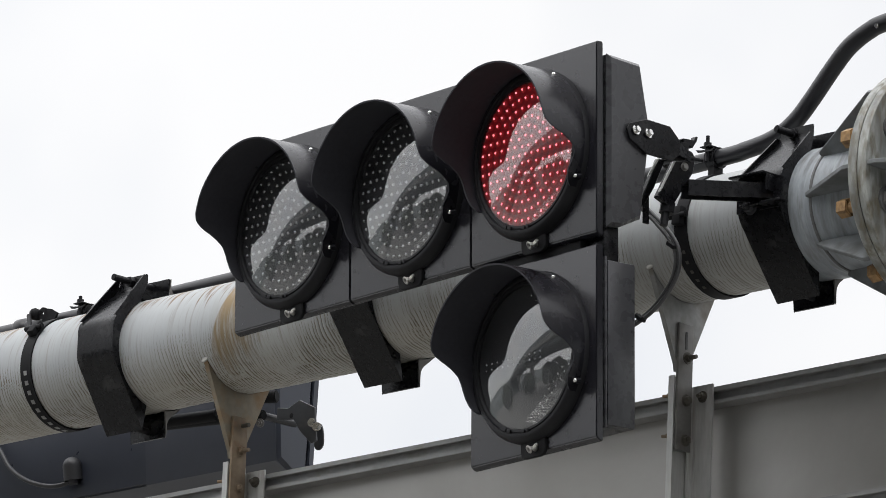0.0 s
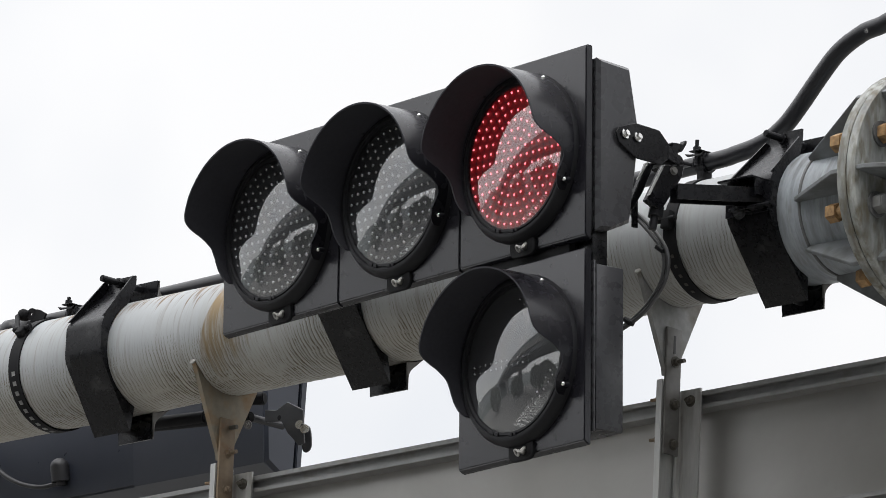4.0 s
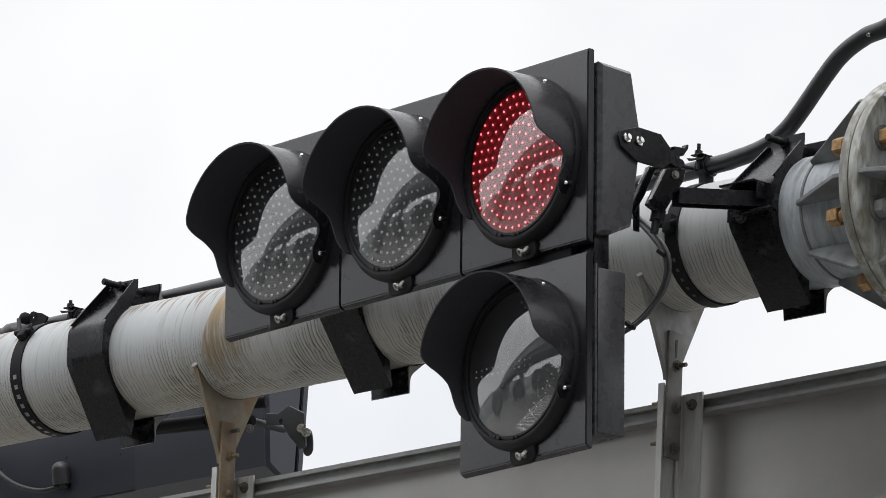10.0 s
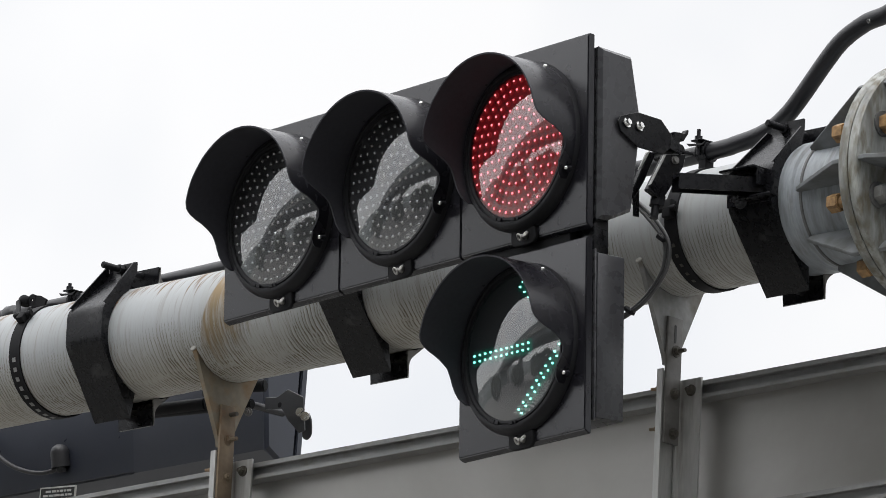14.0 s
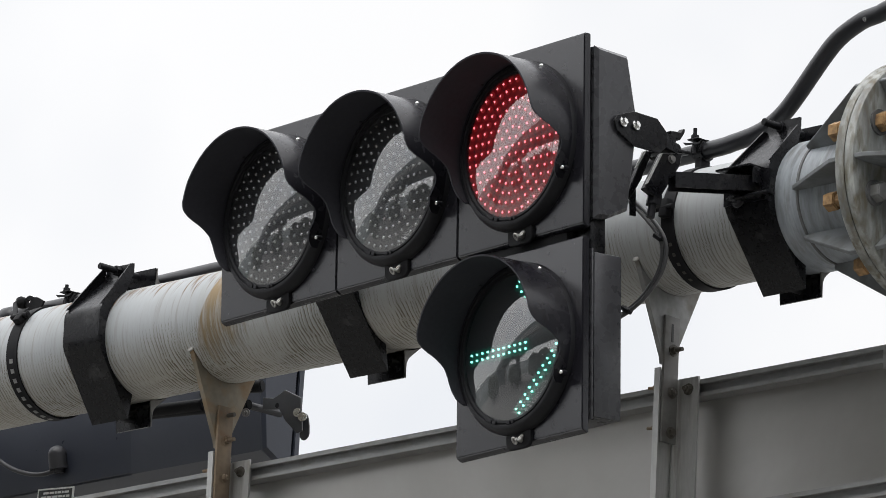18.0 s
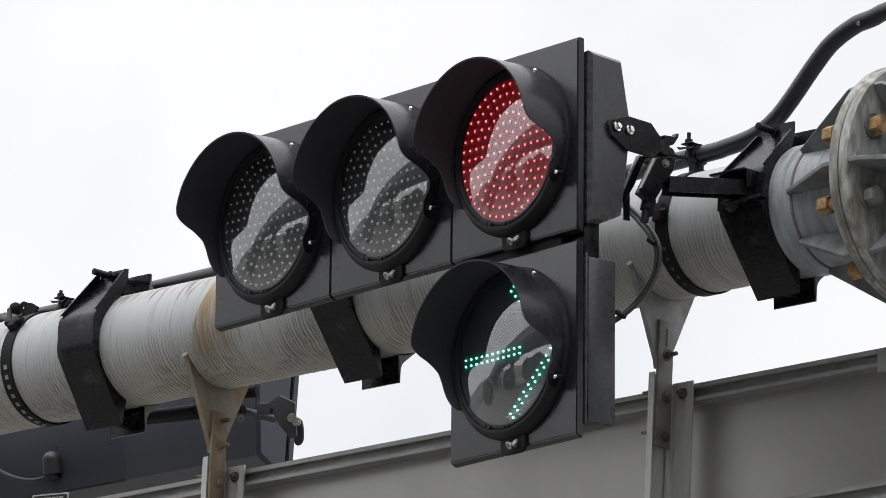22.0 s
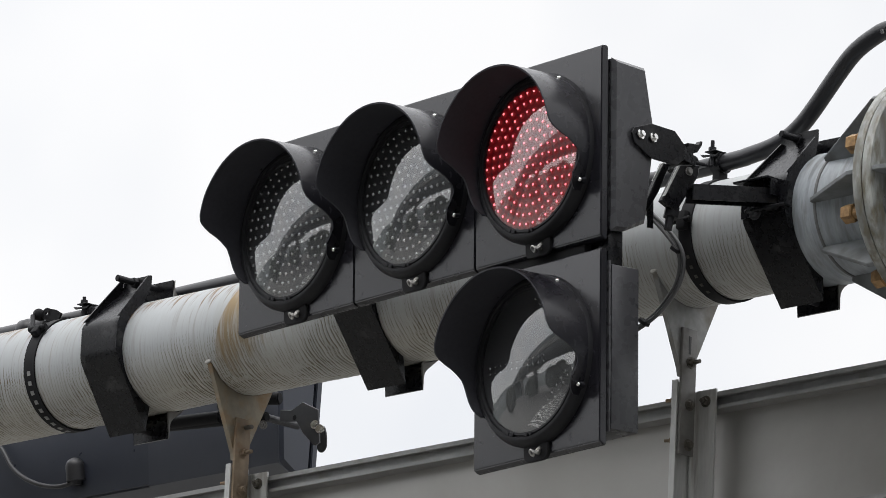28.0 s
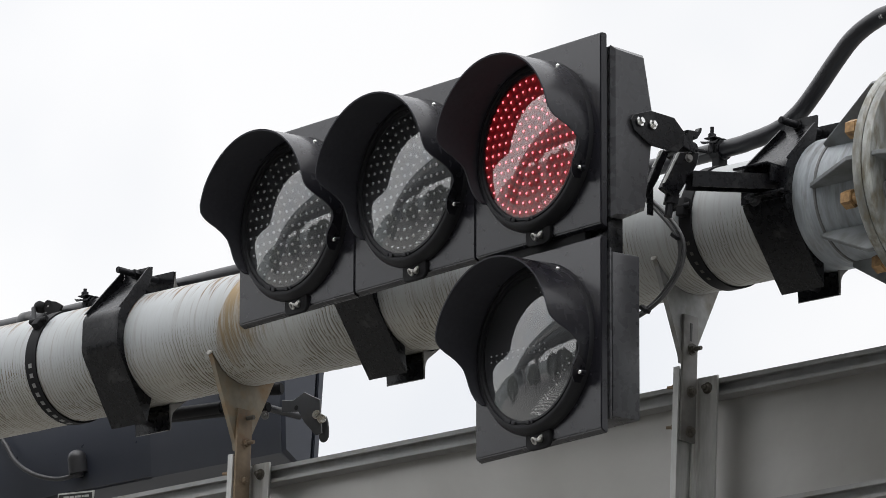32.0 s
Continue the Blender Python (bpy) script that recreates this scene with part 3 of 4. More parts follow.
amber_lit = lamp_unit(head, 0.0, SPOTS, (AMBER_VEIL, AMBER_HALO, AMBER_SKIRT, AMBER), "amber_glow", "lamp beads")
red_lit = lamp_unit(head, 0.4, SPOTS, (RED_VEIL, RED_HALO, RED_SKIRT, RED), "red_glow", "lamp beads")

arrow = thing("arrow_signal", ARROW, "dark grey single-lamp signal with a right-turn arrow, hung low", "traffic signal")
part("body", smooth(block(-0.196, 0.1985, 0.030, 0.102, -0.166, 0.172, 0.004)), BODY, arrow, "dark grey box body")
part("seal", smooth(block(-0.190, 0.190, 0.016, 0.030, -0.164, 0.168, 0.002)), BLACK, arrow, "black rubber seal")
part("lip", smooth(block(-0.1975, 0.2010, 0.0215, 0.0265, -0.172, 0.178, 0.0015)), BODY, arrow, "thin moulded lip")
arrow_lit = lamp_unit(arrow, 0.0, arrow_spots(), (GREEN_VEIL, GREEN_HALO, GREEN_SKIRT, GREEN), "arrow_glow", "arrow of small lamp beads", 0.0046)
# black strip added to close the gap between the two signals
part("gap_strip", smooth(block(-0.175, 0.134, 0.012, 0.030, 0.196, 0.2235, 0.003)), LATCH, arrow, "black strip added across the gap between the two signals")
part("hanger", smooth(block(0.125, 0.185, 0.030, 0.070, 0.160, 0.260, 0.003)), CLAMP, arrow, "black hanger joining the two signals")


# ---- the arm, its sleeve and flanges ----
arm = thing("signal_arm", PIPE, "weathered pale grey steel pipe arm with rust streaks", "pipe arm", kind="structure")


def wound_tube(x0, x1, step=0.0017, seg=120):
    """The arm's tube with the uneven hoops of its winding as real relief."""
    rng = np.random.RandomState(3)
    xs = np.arange(x0, x1 + step / 2, step)
    w = np.linspace(0, 2 * np.pi, seg, endpoint=False)
    gaps = np.cumsum(rng.uniform(0.0062, 0.0125, 900)) + x0
    knots = np.concatenate(([x0 - 0.01], gaps))
    tall, tall2 = rng.uniform(0.8, 1.0, len(knots)), rng.uniform(0.0, 1.0, len(knots))
    wob = sum(a * np.sin(k * w + p) for k, a, p in ((1, 0.004, 0.3), (2, 0.0025, 1.9), (5, 0.0018, 0.7), (9, 0.0014, 2.1), (14, 0.0010, 0.4), (23, 0.0006, 1.3)))
    place = xs[:, None] + wob[None, :] + 0.003 * np.sin(3 * w[None, :] + 2.2 * xs[:, None]) + 0.0016 * np.sin(11 * w[None, :] + 31 * xs[:, None]) + 0.0010 * np.sin(17 * w[None, :] - 67 * xs[:, None])
    i = np.clip(np.searchsorted(knots, place) - 1, 0, len(knots) - 2)
    f = (place - knots[i]) / (knots[i + 1] - knots[i])
    relief = tall[i] * (1 - (1 - 0.6 * tall2[i]) * np.abs(2 * f - 1) ** 4)
    under = np.clip(0.14 - 1.1 * np.sin(w), 0.03, 1.0)[None, :]
    along = np.clip(1.0 - 1.1 * np.clip(xs - 0.15, 0, 1) / 0.4, 0.60, 1.0)[:, None]
    patch = np.zeros((len(xs), seg))
    for k in range(14):
        f1, f2, p1 = rng.uniform(3, 26), rng.randint(1, 4), rng.uniform(0, 6.28)
        patch += np.sin(f1 * xs[:, None] + f2 * w[None, :] + p1)
    patch = np.clip(0.86 + 0.13 * patch, 0.35, 1.0)
    r = R_ARM - 0.0010 - 0.0064 * under * along * patch * (1 - relief)
    verts = np.stack((np.repeat(xs[:, None], seg, 1), r * np.cos(w), r * np.sin(w)), 2).reshape(-1, 3)
    a = (np.arange(len(xs) - 1)[:, None] * seg + np.arange(seg)[None, :])
    b = (np.arange(len(xs) - 1)[:, None] * seg + (np.arange(seg)[None, :] + 1) % seg)
    faces = np.stack((a, b, b + seg, a + seg), 2).reshape(-1, 4)
    me = bpy.data.meshes.new("tube")
    me.from_pydata(verts.tolist(), [], faces.tolist())
    me.polygons.foreach_set("use_smooth", [True] * len(me.polygons))
    me.materials.append(ARM)
    ob = new("tube", me)
    ob.parent = arm
    return ob


wound_tube(-2.1, 0.668)
part("tube", smooth(turned([(-4.2, R_ARM - 0.0006), (-2.1, R_ARM - 0.0006)], "x", 96), 40), ARM, arm)
part("end_cap", smooth(turned([(-4.23, 0.0), (-4.23, 0.11), (-4.2, R_ARM + 0.003), (-4.18, R_ARM + 0.003)], "x", 48)), SLEEVE, arm)
part("sleeve", smooth(turned([(0.655, R_ARM + 0.001), (0.662, R_ARM + 0.007), (0.70, R_ARM + 0.009), (0.738, R_ARM + 0.009), (0.742, R_ARM + 0.004), (0.96, R_ARM + 0.004)], "x", 96), 40), SLEEVE, arm, "smooth bluish-grey sleeve")
XF, RF, THICK = 0.967, 0.253, 0.0225
part("weld", smooth(turned([(0.7580, R_ARM + 0.002), (0.7600, R_ARM + 0.0065), (0.7650, R_ARM + 0.0065), (0.7670, R_ARM + 0.002)], "x", 96, closed=True), 40), WELD, arm, "dark weld seam round the sleeve")


def flange_pair():
    far = XF + 2 * THICK + 0.002
    for a, b in ((XF, XF + THICK), (XF + THICK + 0.002, far)):
        bm = turned([(a, R_ARM), (a, RF - 0.003), (a + 0.004, RF), (b - 0.004, RF), (b, RF - 0.003), (b, R_ARM)], "x", 96)
        part("flange", smooth(bm, 25), FLANGE, arm, "weathered zinc bolting flange")
    for i in range(8):
        w = radians(19 + 45 * i)
        y, z = 0.194 * math.cos(w), 0.194 * math.sin(w)
        bm = rod((XF - 0.048, y, z), (far, y, z), 0.013, 14)
        rod((XF - 0.074, y, z), (XF - 0.046, y, z), 0.0205, 6, 0.0200, bm, bevel=0.002)
        bolt = part("bolt", bm, ORANGE, arm, "rusty orange flange bolt")
        part("washer", rod((far, y, z), (far + 0.005, y, z), 0.0265, 24), WELD, bolt, "dark washer")
        part("nut", rod((far + 0.005, y, z), (far + 0.028, y, z), 0.0215, 6, 0.0205, bevel=0.002), STEEL if i % 3 else ORANGE, bolt)
    for i in range(8):
        w = radians(45 * i)
        for s in (-1, 1):
            root = 0.757 if s < 0 else far + 0.225
            edge = XF if s < 0 else far
            bm = prism(((edge, R_ARM), (edge, RF - 0.006), (edge + s * 0.02, RF - 0.006), (root, R_ARM + 0.014), (root, R_ARM)), 1, -0.005, 0.005, bevel=0.0015)
            part("gusset", bm, GUSSET, arm, "", Matrix.Rotation(w, 4, "X"))


flange_pair()
part("tube", smooth(turned([(XF + 0.03, R_ARM), (4.2, R_ARM + 0.01)], "x", 64), 40), SLEEVE, arm)
mast = thing("mast", PIPE @ pose(4.3, 0, -(5.5 - 0.0689)), "tall pale grey steel mast carrying the pipe arm", "mast", kind="structure")
part("column", smooth(turned([(0.0, 0.20), (7.0, 0.15)], "x", 48)), SLEEVE, mast, "", Matrix.Rotation(radians(-90), 4, "Y"))
part("base_plate", block(-0.35, 0.35, -0.35, 0.35, 0, 0.04, 0.006), FLANGE, mast)


# ---- hexagonal pipe clamps ----
def offset(path, d):
    """The path moved sideways by d, mitred."""
    pts = [Vector(p) for p in path]
    out = []
    for i, p in enumerate(pts):
        a = (pts[i] - pts[i - 1]).normalized() if i else None
        b = (pts[i + 1] - pts[i]).normalized() if i < len(pts) - 1 else None
        a, b = a or b, b or a
        na, nb = Vector((-a.y, a.x)), Vector((-b.y, b.x))
        n = (na + nb).normalized()
        out.append(tuple(p + n * (d / max(0.3, n.dot(na)))))
    return out


BACK_HALF = ((-0.014, 0.177), (-0.014, 0.150), (-0.157, 0.055), (-0.157, -0.025), (-0.020, -0.148), (-0.020, -0.187))
HALF = ((-0.060, 0.177), (-0.060, 0.150), (-0.157, 0.055), (-0.157, -0.025), (-0.031, -0.180))


def rounded(path, r=0.014, steps=3):
    """The path with its inner corners bent in short curves."""
    pts = [Vector(p) for p in path]
    out = [pts[0]]
    for a, b, c in zip(pts, pts[1:], pts[2:]):
        d = min(r, (b - a).length * 0.4, (c - b).length * 0.4)
        p, q = b + (a - b).normalized() * d, b + (c - b).normalized() * d
        out += [(1 - t) ** 2 * p + 2 * t * (1 - t) * b + t * t * q for t in [k / steps for k in range(steps + 1)]]
    return [tuple(p) for p in out + [pts[-1]]]


def narrowed(bm):
    """The upper arms of a clamp half draw in towards their ends."""
    for v in bm.verts:
        t = max(0.0, v.co.z - 0.055) / 0.12
        v.co.x = v.co.x * (1 - 0.20 * t) + 0.010 * t
    return bm


def pipe_clamp(x, w=0.053, foot=-0.031, tight=0.010, tip=0.160):
    """Two bent channels round the arm, drawn together by long bolts above and below."""
    clamp = thing("pipe_clamp", PIPE @ pose(x, 0, 0), "black painted six-sided steel clamp bolted round the arm", "pipe clamp", "clamps on the arm")
    for s in (1, -1):
        path = rounded(HALF[:-1] + ((foot, HALF[-1][1]),) if s > 0 else BACK_HALF)
        web = [(s * y, z) for y, z in path]
        inner = offset(web, 0.005 * s)
        close = Matrix.Translation((-tight, tight, 0)) if s > 0 else None       # the front half sits tight on the tube
        half = part("front_half" if s > 0 else "back_half", smooth(narrowed(prism(web + inner[::-1], 0, -w, w)), 28), CLAMP, clamp, "", close)
        a0, a1 = (math.degrees(math.atan2(z, y)) % 360 for y, z in (path[0], path[-1]))
        if s > 0:
            a0, a1 = 124.0, 254.0
        arc = [((R_ARM + 0.001) * math.cos(radians(a1 + (a0 - a1) * k / 14)) - (tight if s > 0 else 0.0), (R_ARM + 0.001) * math.sin(radians(a1 + (a0 - a1) * k / 14))) for k in range(15)]
        rim = [(-0.060, tip), (-0.0700, tip), (-0.1572, 0.062)] + path[5:] if s > 0 else path
        for e in (-w - 0.0046, w + 0.0004):
            # the back half's +x flange is paler steel, standing in for its glossy reflection
            part("flange", narrowed(prism([(s * y, z) for y, z in rim + arc + ([HALF[1]] if s > 0 else [])], 0, e, e + 0.0042)), STRAP if s < 0 < e else CLAMP, half)
    for z, y0, y1 in ((0.164, -0.112, 0.030), (-0.166, -0.022, 0.050)):
        bm = rod((0, y0, z), (0, y1, z), 0.0075, 14, bevel=0.0015)
        for y, d in ((-0.052, -1), (0.018, 1)) if z > 0 else ((0.018, 1),):
            rod((0, y, z), (0, y + d * 0.013, z), 0.0115 if z > 0 else 0.0100, 6, None, bm)
        part("bolt", bm, BLACK, clamp, "long black clamp bolt")
    return clamp


for x, foot, tight, tip in ((-1.330, -0.054, 0.010, 0.174), (-0.538, -0.034, 0.010, 0.174), (0.648, -0.031, 0.0, 0.158)):
    pipe_clamp(x, foot=foot, tight=tight, tip=tip)


# ---- steel bands and hangers ----
def band(x, w, label, holes, first, hole_mat, lug_at):
    loop = thing("steel_band", PIPE @ pose(x, 0, 0), label, "steel band", "bands on the arm")
    part("strip", smooth(turned([(-w, R_ARM - 0.001), (-w, R_ARM + 0.0030), (w, R_ARM + 0.0030), (w, R_ARM - 0.001)], "x", 72, closed=True), 40), LATCH, loop, "black steel strip")
    for i in range(holes):
        a = radians(first + i * 10.0)
        q = 0.0050 if holes > 6 else 0.0036
        bm = block(-q, q, -q, q, 0, 0.0012, 0.0)
        part("slot", bm, hole_mat, loop, "open slot showing the arm", Matrix.Rotation(a - radians(90), 4, "X") @ Matrix.Translation((0.0, 0, R_ARM + 0.0028)))
    a = radians(lug_at)
    turn = Matrix.Rotation(a - radians(90), 4, "X") @ Matrix.Translation((0, 0, R_ARM))
    lug = part("lug", smooth(block(-0.011, 0.011, -0.020, 0.020, 0.0, 0.018, 0.003)), LATCH, loop, "", turn)
    part("screw", smooth(rod((-0.03, 0, 0.012), (0.026, 0, 0.012), 0.0065, 12, bevel=0.002)), LATCH, lug)
    return loop


band(-1.588, 0.0165, "black slotted steel band round the arm", 9, 190, HOLE, 141)
band(0.405, 0.0165, "black slotted steel band with a screw lug round the arm", 5, 207, HOLE_DULL, 174)


def hanger(x, rusty):
    mat = RUST_PLATE if rusty else STEEL
    h = thing("sign_hanger", PIPE @ pose(x, 0, 0), "rust-streaked steel hanger welded under the arm" if rusty else "grey steel hanger plate welded under the arm", "hanger", "hangers of the sign")
    out = [(-0.104, -0.070), (-0.020, -0.258), (-0.016, -0.275), (0.012, -0.275), (0.017, -0.258), (0.104, -0.070)]
    arc = [(R_ARM * math.cos(radians(a)), R_ARM * math.sin(radians(a))) for a in range(-34, -147, -8)]
    part("gusset", prism(out + arc, 0, -0.006, 0.006), mat, h, "tapered plate cupping the pipe")
    for y in (-0.104, 0.104) if rusty else (-0.104,):
        lump = bmesh.new()
        bmesh.ops.create_icosphere(lump, subdivisions=2, radius=1.0, matrix=Matrix.Translation((0, y, -0.069)) @ Matrix.Rotation(radians(-32 if y < 0 else 32), 4, "X") @ Matrix.Diagonal((0.0095, 0.0035, 0.011, 1)))
        part("weld", smooth(lump, 60), WELD_PALE, h, "pale lump of weld")
    strap = part("strap", smooth(block(0.006, 0.013, -0.022, 0.022, -0.442, -0.181 if rusty else -0.173, 0.0015)), RUST if rusty else STRAP, h, "flat strap with a slot")
    if rusty:
        part("pin", smooth(rod((0.012, 0.006, -0.200), (0.036, 0.004, -0.201), 0.0050, 14, bevel=0.001)), OLIVE, h, "dull threaded pin")
    else:
        part("slot", block(0.0125, 0.0138, -0.003, 0.003, -0.228, -0.190), INK, strap)
    for i, z in enumerate((-0.257, -0.341, -0.428) if rusty else (-0.245, -0.335, -0.420)):
        screw("bolt", (0.012, 0.004, z), (1, 0, 0), 0.0088, h, RUST if rusty else OLIVE, stud=0.018 if i == 0 else 0.004)
    bm = block(-0.010, 0.0055, -0.026, -0.022, -1.75, -0.285)
    block(-0.010, -0.006, -0.022, 0.040, -1.75, -0.285, 0, bm)
    part("post", bm, POST, h, "grey steel angle post")
    bm = block(-0.002, 0.053, 0.040, 0.045, -1.75, -0.297)
    block(-0.002, 0.002, 0.024, 0.040, -1.75, -0.300, 0, bm)
    for z in (-0.325, -0.410):
        screw("small_bolt", (-0.010, -0.014, z), (-1, -0.3, 0), 0.0070, h, RUST, "small rusty bolt", stud=0.014)
    foot = part("channel", bm, POST, h, "grey channel on the back of the sign")
    screw("bolt", (0.027, 0.040, -0.322), (0, -1, 0), 0.0085, foot, OLIVE, stud=0.008)
    return h


hanger(0.300, False)
hanger(-1.026, True)

# ---- the road sign, seen from its back ----
sign = thing("road_sign", PIPE @ pose(0, 0, -0.0045, 0, -0.14, 0), "large road sign seen from its plain grey back", "road sign")
X0, X1, ZT, ZB, YB, DEEP = -2.9, 0.887, -0.298, -1.70, 0.050, 0.038
part("sheet", block(X0, X1, YB + DEEP, YB + DEEP + 0.004, ZB, ZT), PANEL, sign, "plain grey aluminium sheet")


def rail(z, flip=1, inset=0.006):
    """An extruded rail: two bright lips with a groove between them."""
    out = [(DEEP, 0), (0, 0), (0, -0.010), (0.016, -0.010), (0.016, -0.029), (0.0, -0.029), (0.0, -0.037), (DEEP, -0.037)]
    return prism([(YB + y, z + flip * q) for y, q in out], 0, X0, X1 - inset)


part("top_rail", rail(ZT), RAIL, sign, "grooved grey top rail")
part("stiffener", rail(-0.574, 1, 0.006), RAIL, sign, "grooved grey stiffening rail")
part("stiffener", rail(-0.980, 1, 0.045), RAIL, sign)
part("bottom_rail", rail(ZB + 0.03), RAIL, sign)
part("corner_piece", smooth(block(X1 - 0.040, X1 - 0.003, YB - 0.003, YB + DEEP, ZT - 0.050, ZT - 0.002, 0.003)), RAIL, sign, "grey corner piece")
part("end_rail", block(X1 - 0.004, X1 + 0.003, YB + 0.001, YB + DEEP - 0.001, ZB, ZT - 0.001), RAIL, sign)

# ---- conduit along the arm ----
conduit = thing("conduit", PIPE, "black cable conduit along the arm, bent upwards at one end", "conduit")
line = [(-4.0, 0.06, 0.150), (-1.79, 0.06, 0.153), (-1.34, 0.06, 0.158), (-0.6, 0.06, 0.170), (0.271, 0.06, 0.192), (0.414, 0.06, 0.199), (0.493, 0.06, 0.212), (0.543, 0.06, 0.236), (0.584, 0.06, 0.271), (0.645, 0.06, 0.333), (0.690, 0.06, 0.372), (0.744, 0.06, 0.397), (0.796, 0.06, 0.407), (1.0, 0.06, 0.424), (2.2, 0.06, 0.45), (4.25, 0.06, 0.46)]
part("tube", smooth(hose(curve_points(line, 6), 0.0185, 20), 60), CONDUIT, conduit)
part("screw", smooth(rod((0.779, 0.044, 0.397), (0.779, 0.039, 0.395), 0.005, 12, bevel=0.001)), CHROME, conduit, "small bright screw")

# ---- the signal that faces the other way ----
back = main_signal(PIPE @ pose(-1.845, 0.46, -0.03, 2.0, 0, 180), "dark navy three-lamp traffic signal seen from behind", paint=REAR)
cover = loft([[(x, y + 0.003, z * 1.012) for y, z in END[1:7]] for x in (-0.5965, -0.171)])
part("cover", smooth(cover, 30), REAR_COVER, back, "back cover panel in a paler navy for the light it catches")
for x in (-0.4, 0.0, 0.4):
    part("door", door_mesh(), REAR, back, "dark grey moulded lamp door", Matrix.Translation((x, 0, 0)))



# ---- the bracket that joins the main signal to its clamp ----
bracket = thing("signal_bracket", SIGNAL, "black steel tilting bracket between the signal and the clamp", "bracket")
out = ((0.067, 0.027), (0.0744, 0.0385), (0.119, 0.0536), (0.182, 0.0487), (0.2095, 0.022), (0.2075, -0.0047), (0.187, -0.023), (0.1195, -0.0187), (0.0746, 0.007))
side = part("side_plate", prism(out, 0, 0.6095, 0.6140, bevel=0.001), CLAMP, bracket, "black many-sided plate")
for y, z in ((0.090, 0.0255), (0.123, 0.0240)):
    screw("bolt", (0.6140, y, z), (1, 0.25, 0.3), 0.0072, side, CHROME, "bright hexagon bolt")
part("hole", rod((0.6141, 0.188, 0.0140), (0.6145, 0.188, 0.0140), 0.0076, 14), LATCH, side, "dark bolt hole")
bm = loft([[(0.6135, 0.2085, 0.0190), (0.6095, 0.2085, 0.0190), (0.6095, 0.2065, -0.0060), (0.6135, 0.2065, -0.0060)],
           [(0.5960, 0.2550, 0.0080), (0.5920, 0.2550, 0.0080), (0.5920, 0.2510, -0.0100), (0.5960, 0.2510, -0.0100)]])
part("fold", bm, CLAMP, bracket, "end of the plate bent back")
CHEEKS = ((0.578, ((0.212, -0.0133), (0.268, -0.0035), (0.2624, -0.0304), (0.2049, -0.1126), (0.1660, -0.0950)), ((0.2060, -0.0165), (0.2120, -0.0145), (0.1720, -0.0840), (0.1665, -0.0860))),
          (0.524, ((0.2164, 0.0039), (0.2341, 0.0009), (0.2050, -0.0600), (0.1768, -0.1031), (0.1720, -0.0850)), ((0.2060, -0.0020), (0.2150, 0.0030), (0.1910, -0.0370), (0.1835, -0.0410))))
for x, out, edge in CHEEKS:
    cheek = part("cheek", prism(out, 0, x, x + 0.014, bevel=0.002), CLAMP, bracket, "black slanting cheek")
    # pale strip added for the sky's glint along the cheek's edge
    part("edge_glint", prism(edge, 0, x + 0.0145, x + 0.0180), POST, cheek, "pale strip standing in for sky glinting along the cheek")
    if x > 0.55:
        screw("bolt", (x + 0.014, 0.2377, -0.0221), (1, -0.2, 0), 0.0062, cheek, STRAP)
        bm = rod((x, 0.204, -0.100), (x, 0.194, -0.148), 0.0085, 12)
        rod((x, 0.206, -0.100), (x, 0.201, -0.122), 0.016, 6, None, bm)
        part("stud", bm, BLACK, cheek)
    else:
        part("strap", block(x - 0.002, x + 0.002, 0.186, 0.200, -0.135, -0.075), CLAMP, cheek)
part("pin", rod((0.512, 0.258, 0.004), (0.585, 0.258, 0.004), 0.012, 16), CLAMP, bracket)
part("wing", prism(((0.2474, 0.0421), (0.2625, 0.0431), (0.2767, 0.0427), (0.2827, 0.0521), (0.2878, 0.0513), (0.2858, 0.0431), (0.2737, 0.0264), (0.2499, 0.0323)), 0, 0.562, 0.577, bevel=0.0008), CLAMP, bracket, "bent tab with a curled end")
part("wing_stem", smooth(block(0.560, 0.579, 0.244, 0.262, -0.002, 0.034, 0.002)), LATCH, bracket)
part("washer_plate", smooth(block(0.520, 0.590, 0.225, 0.290, -0.004, 0.004, 0.0015)), CLAMP, bracket)


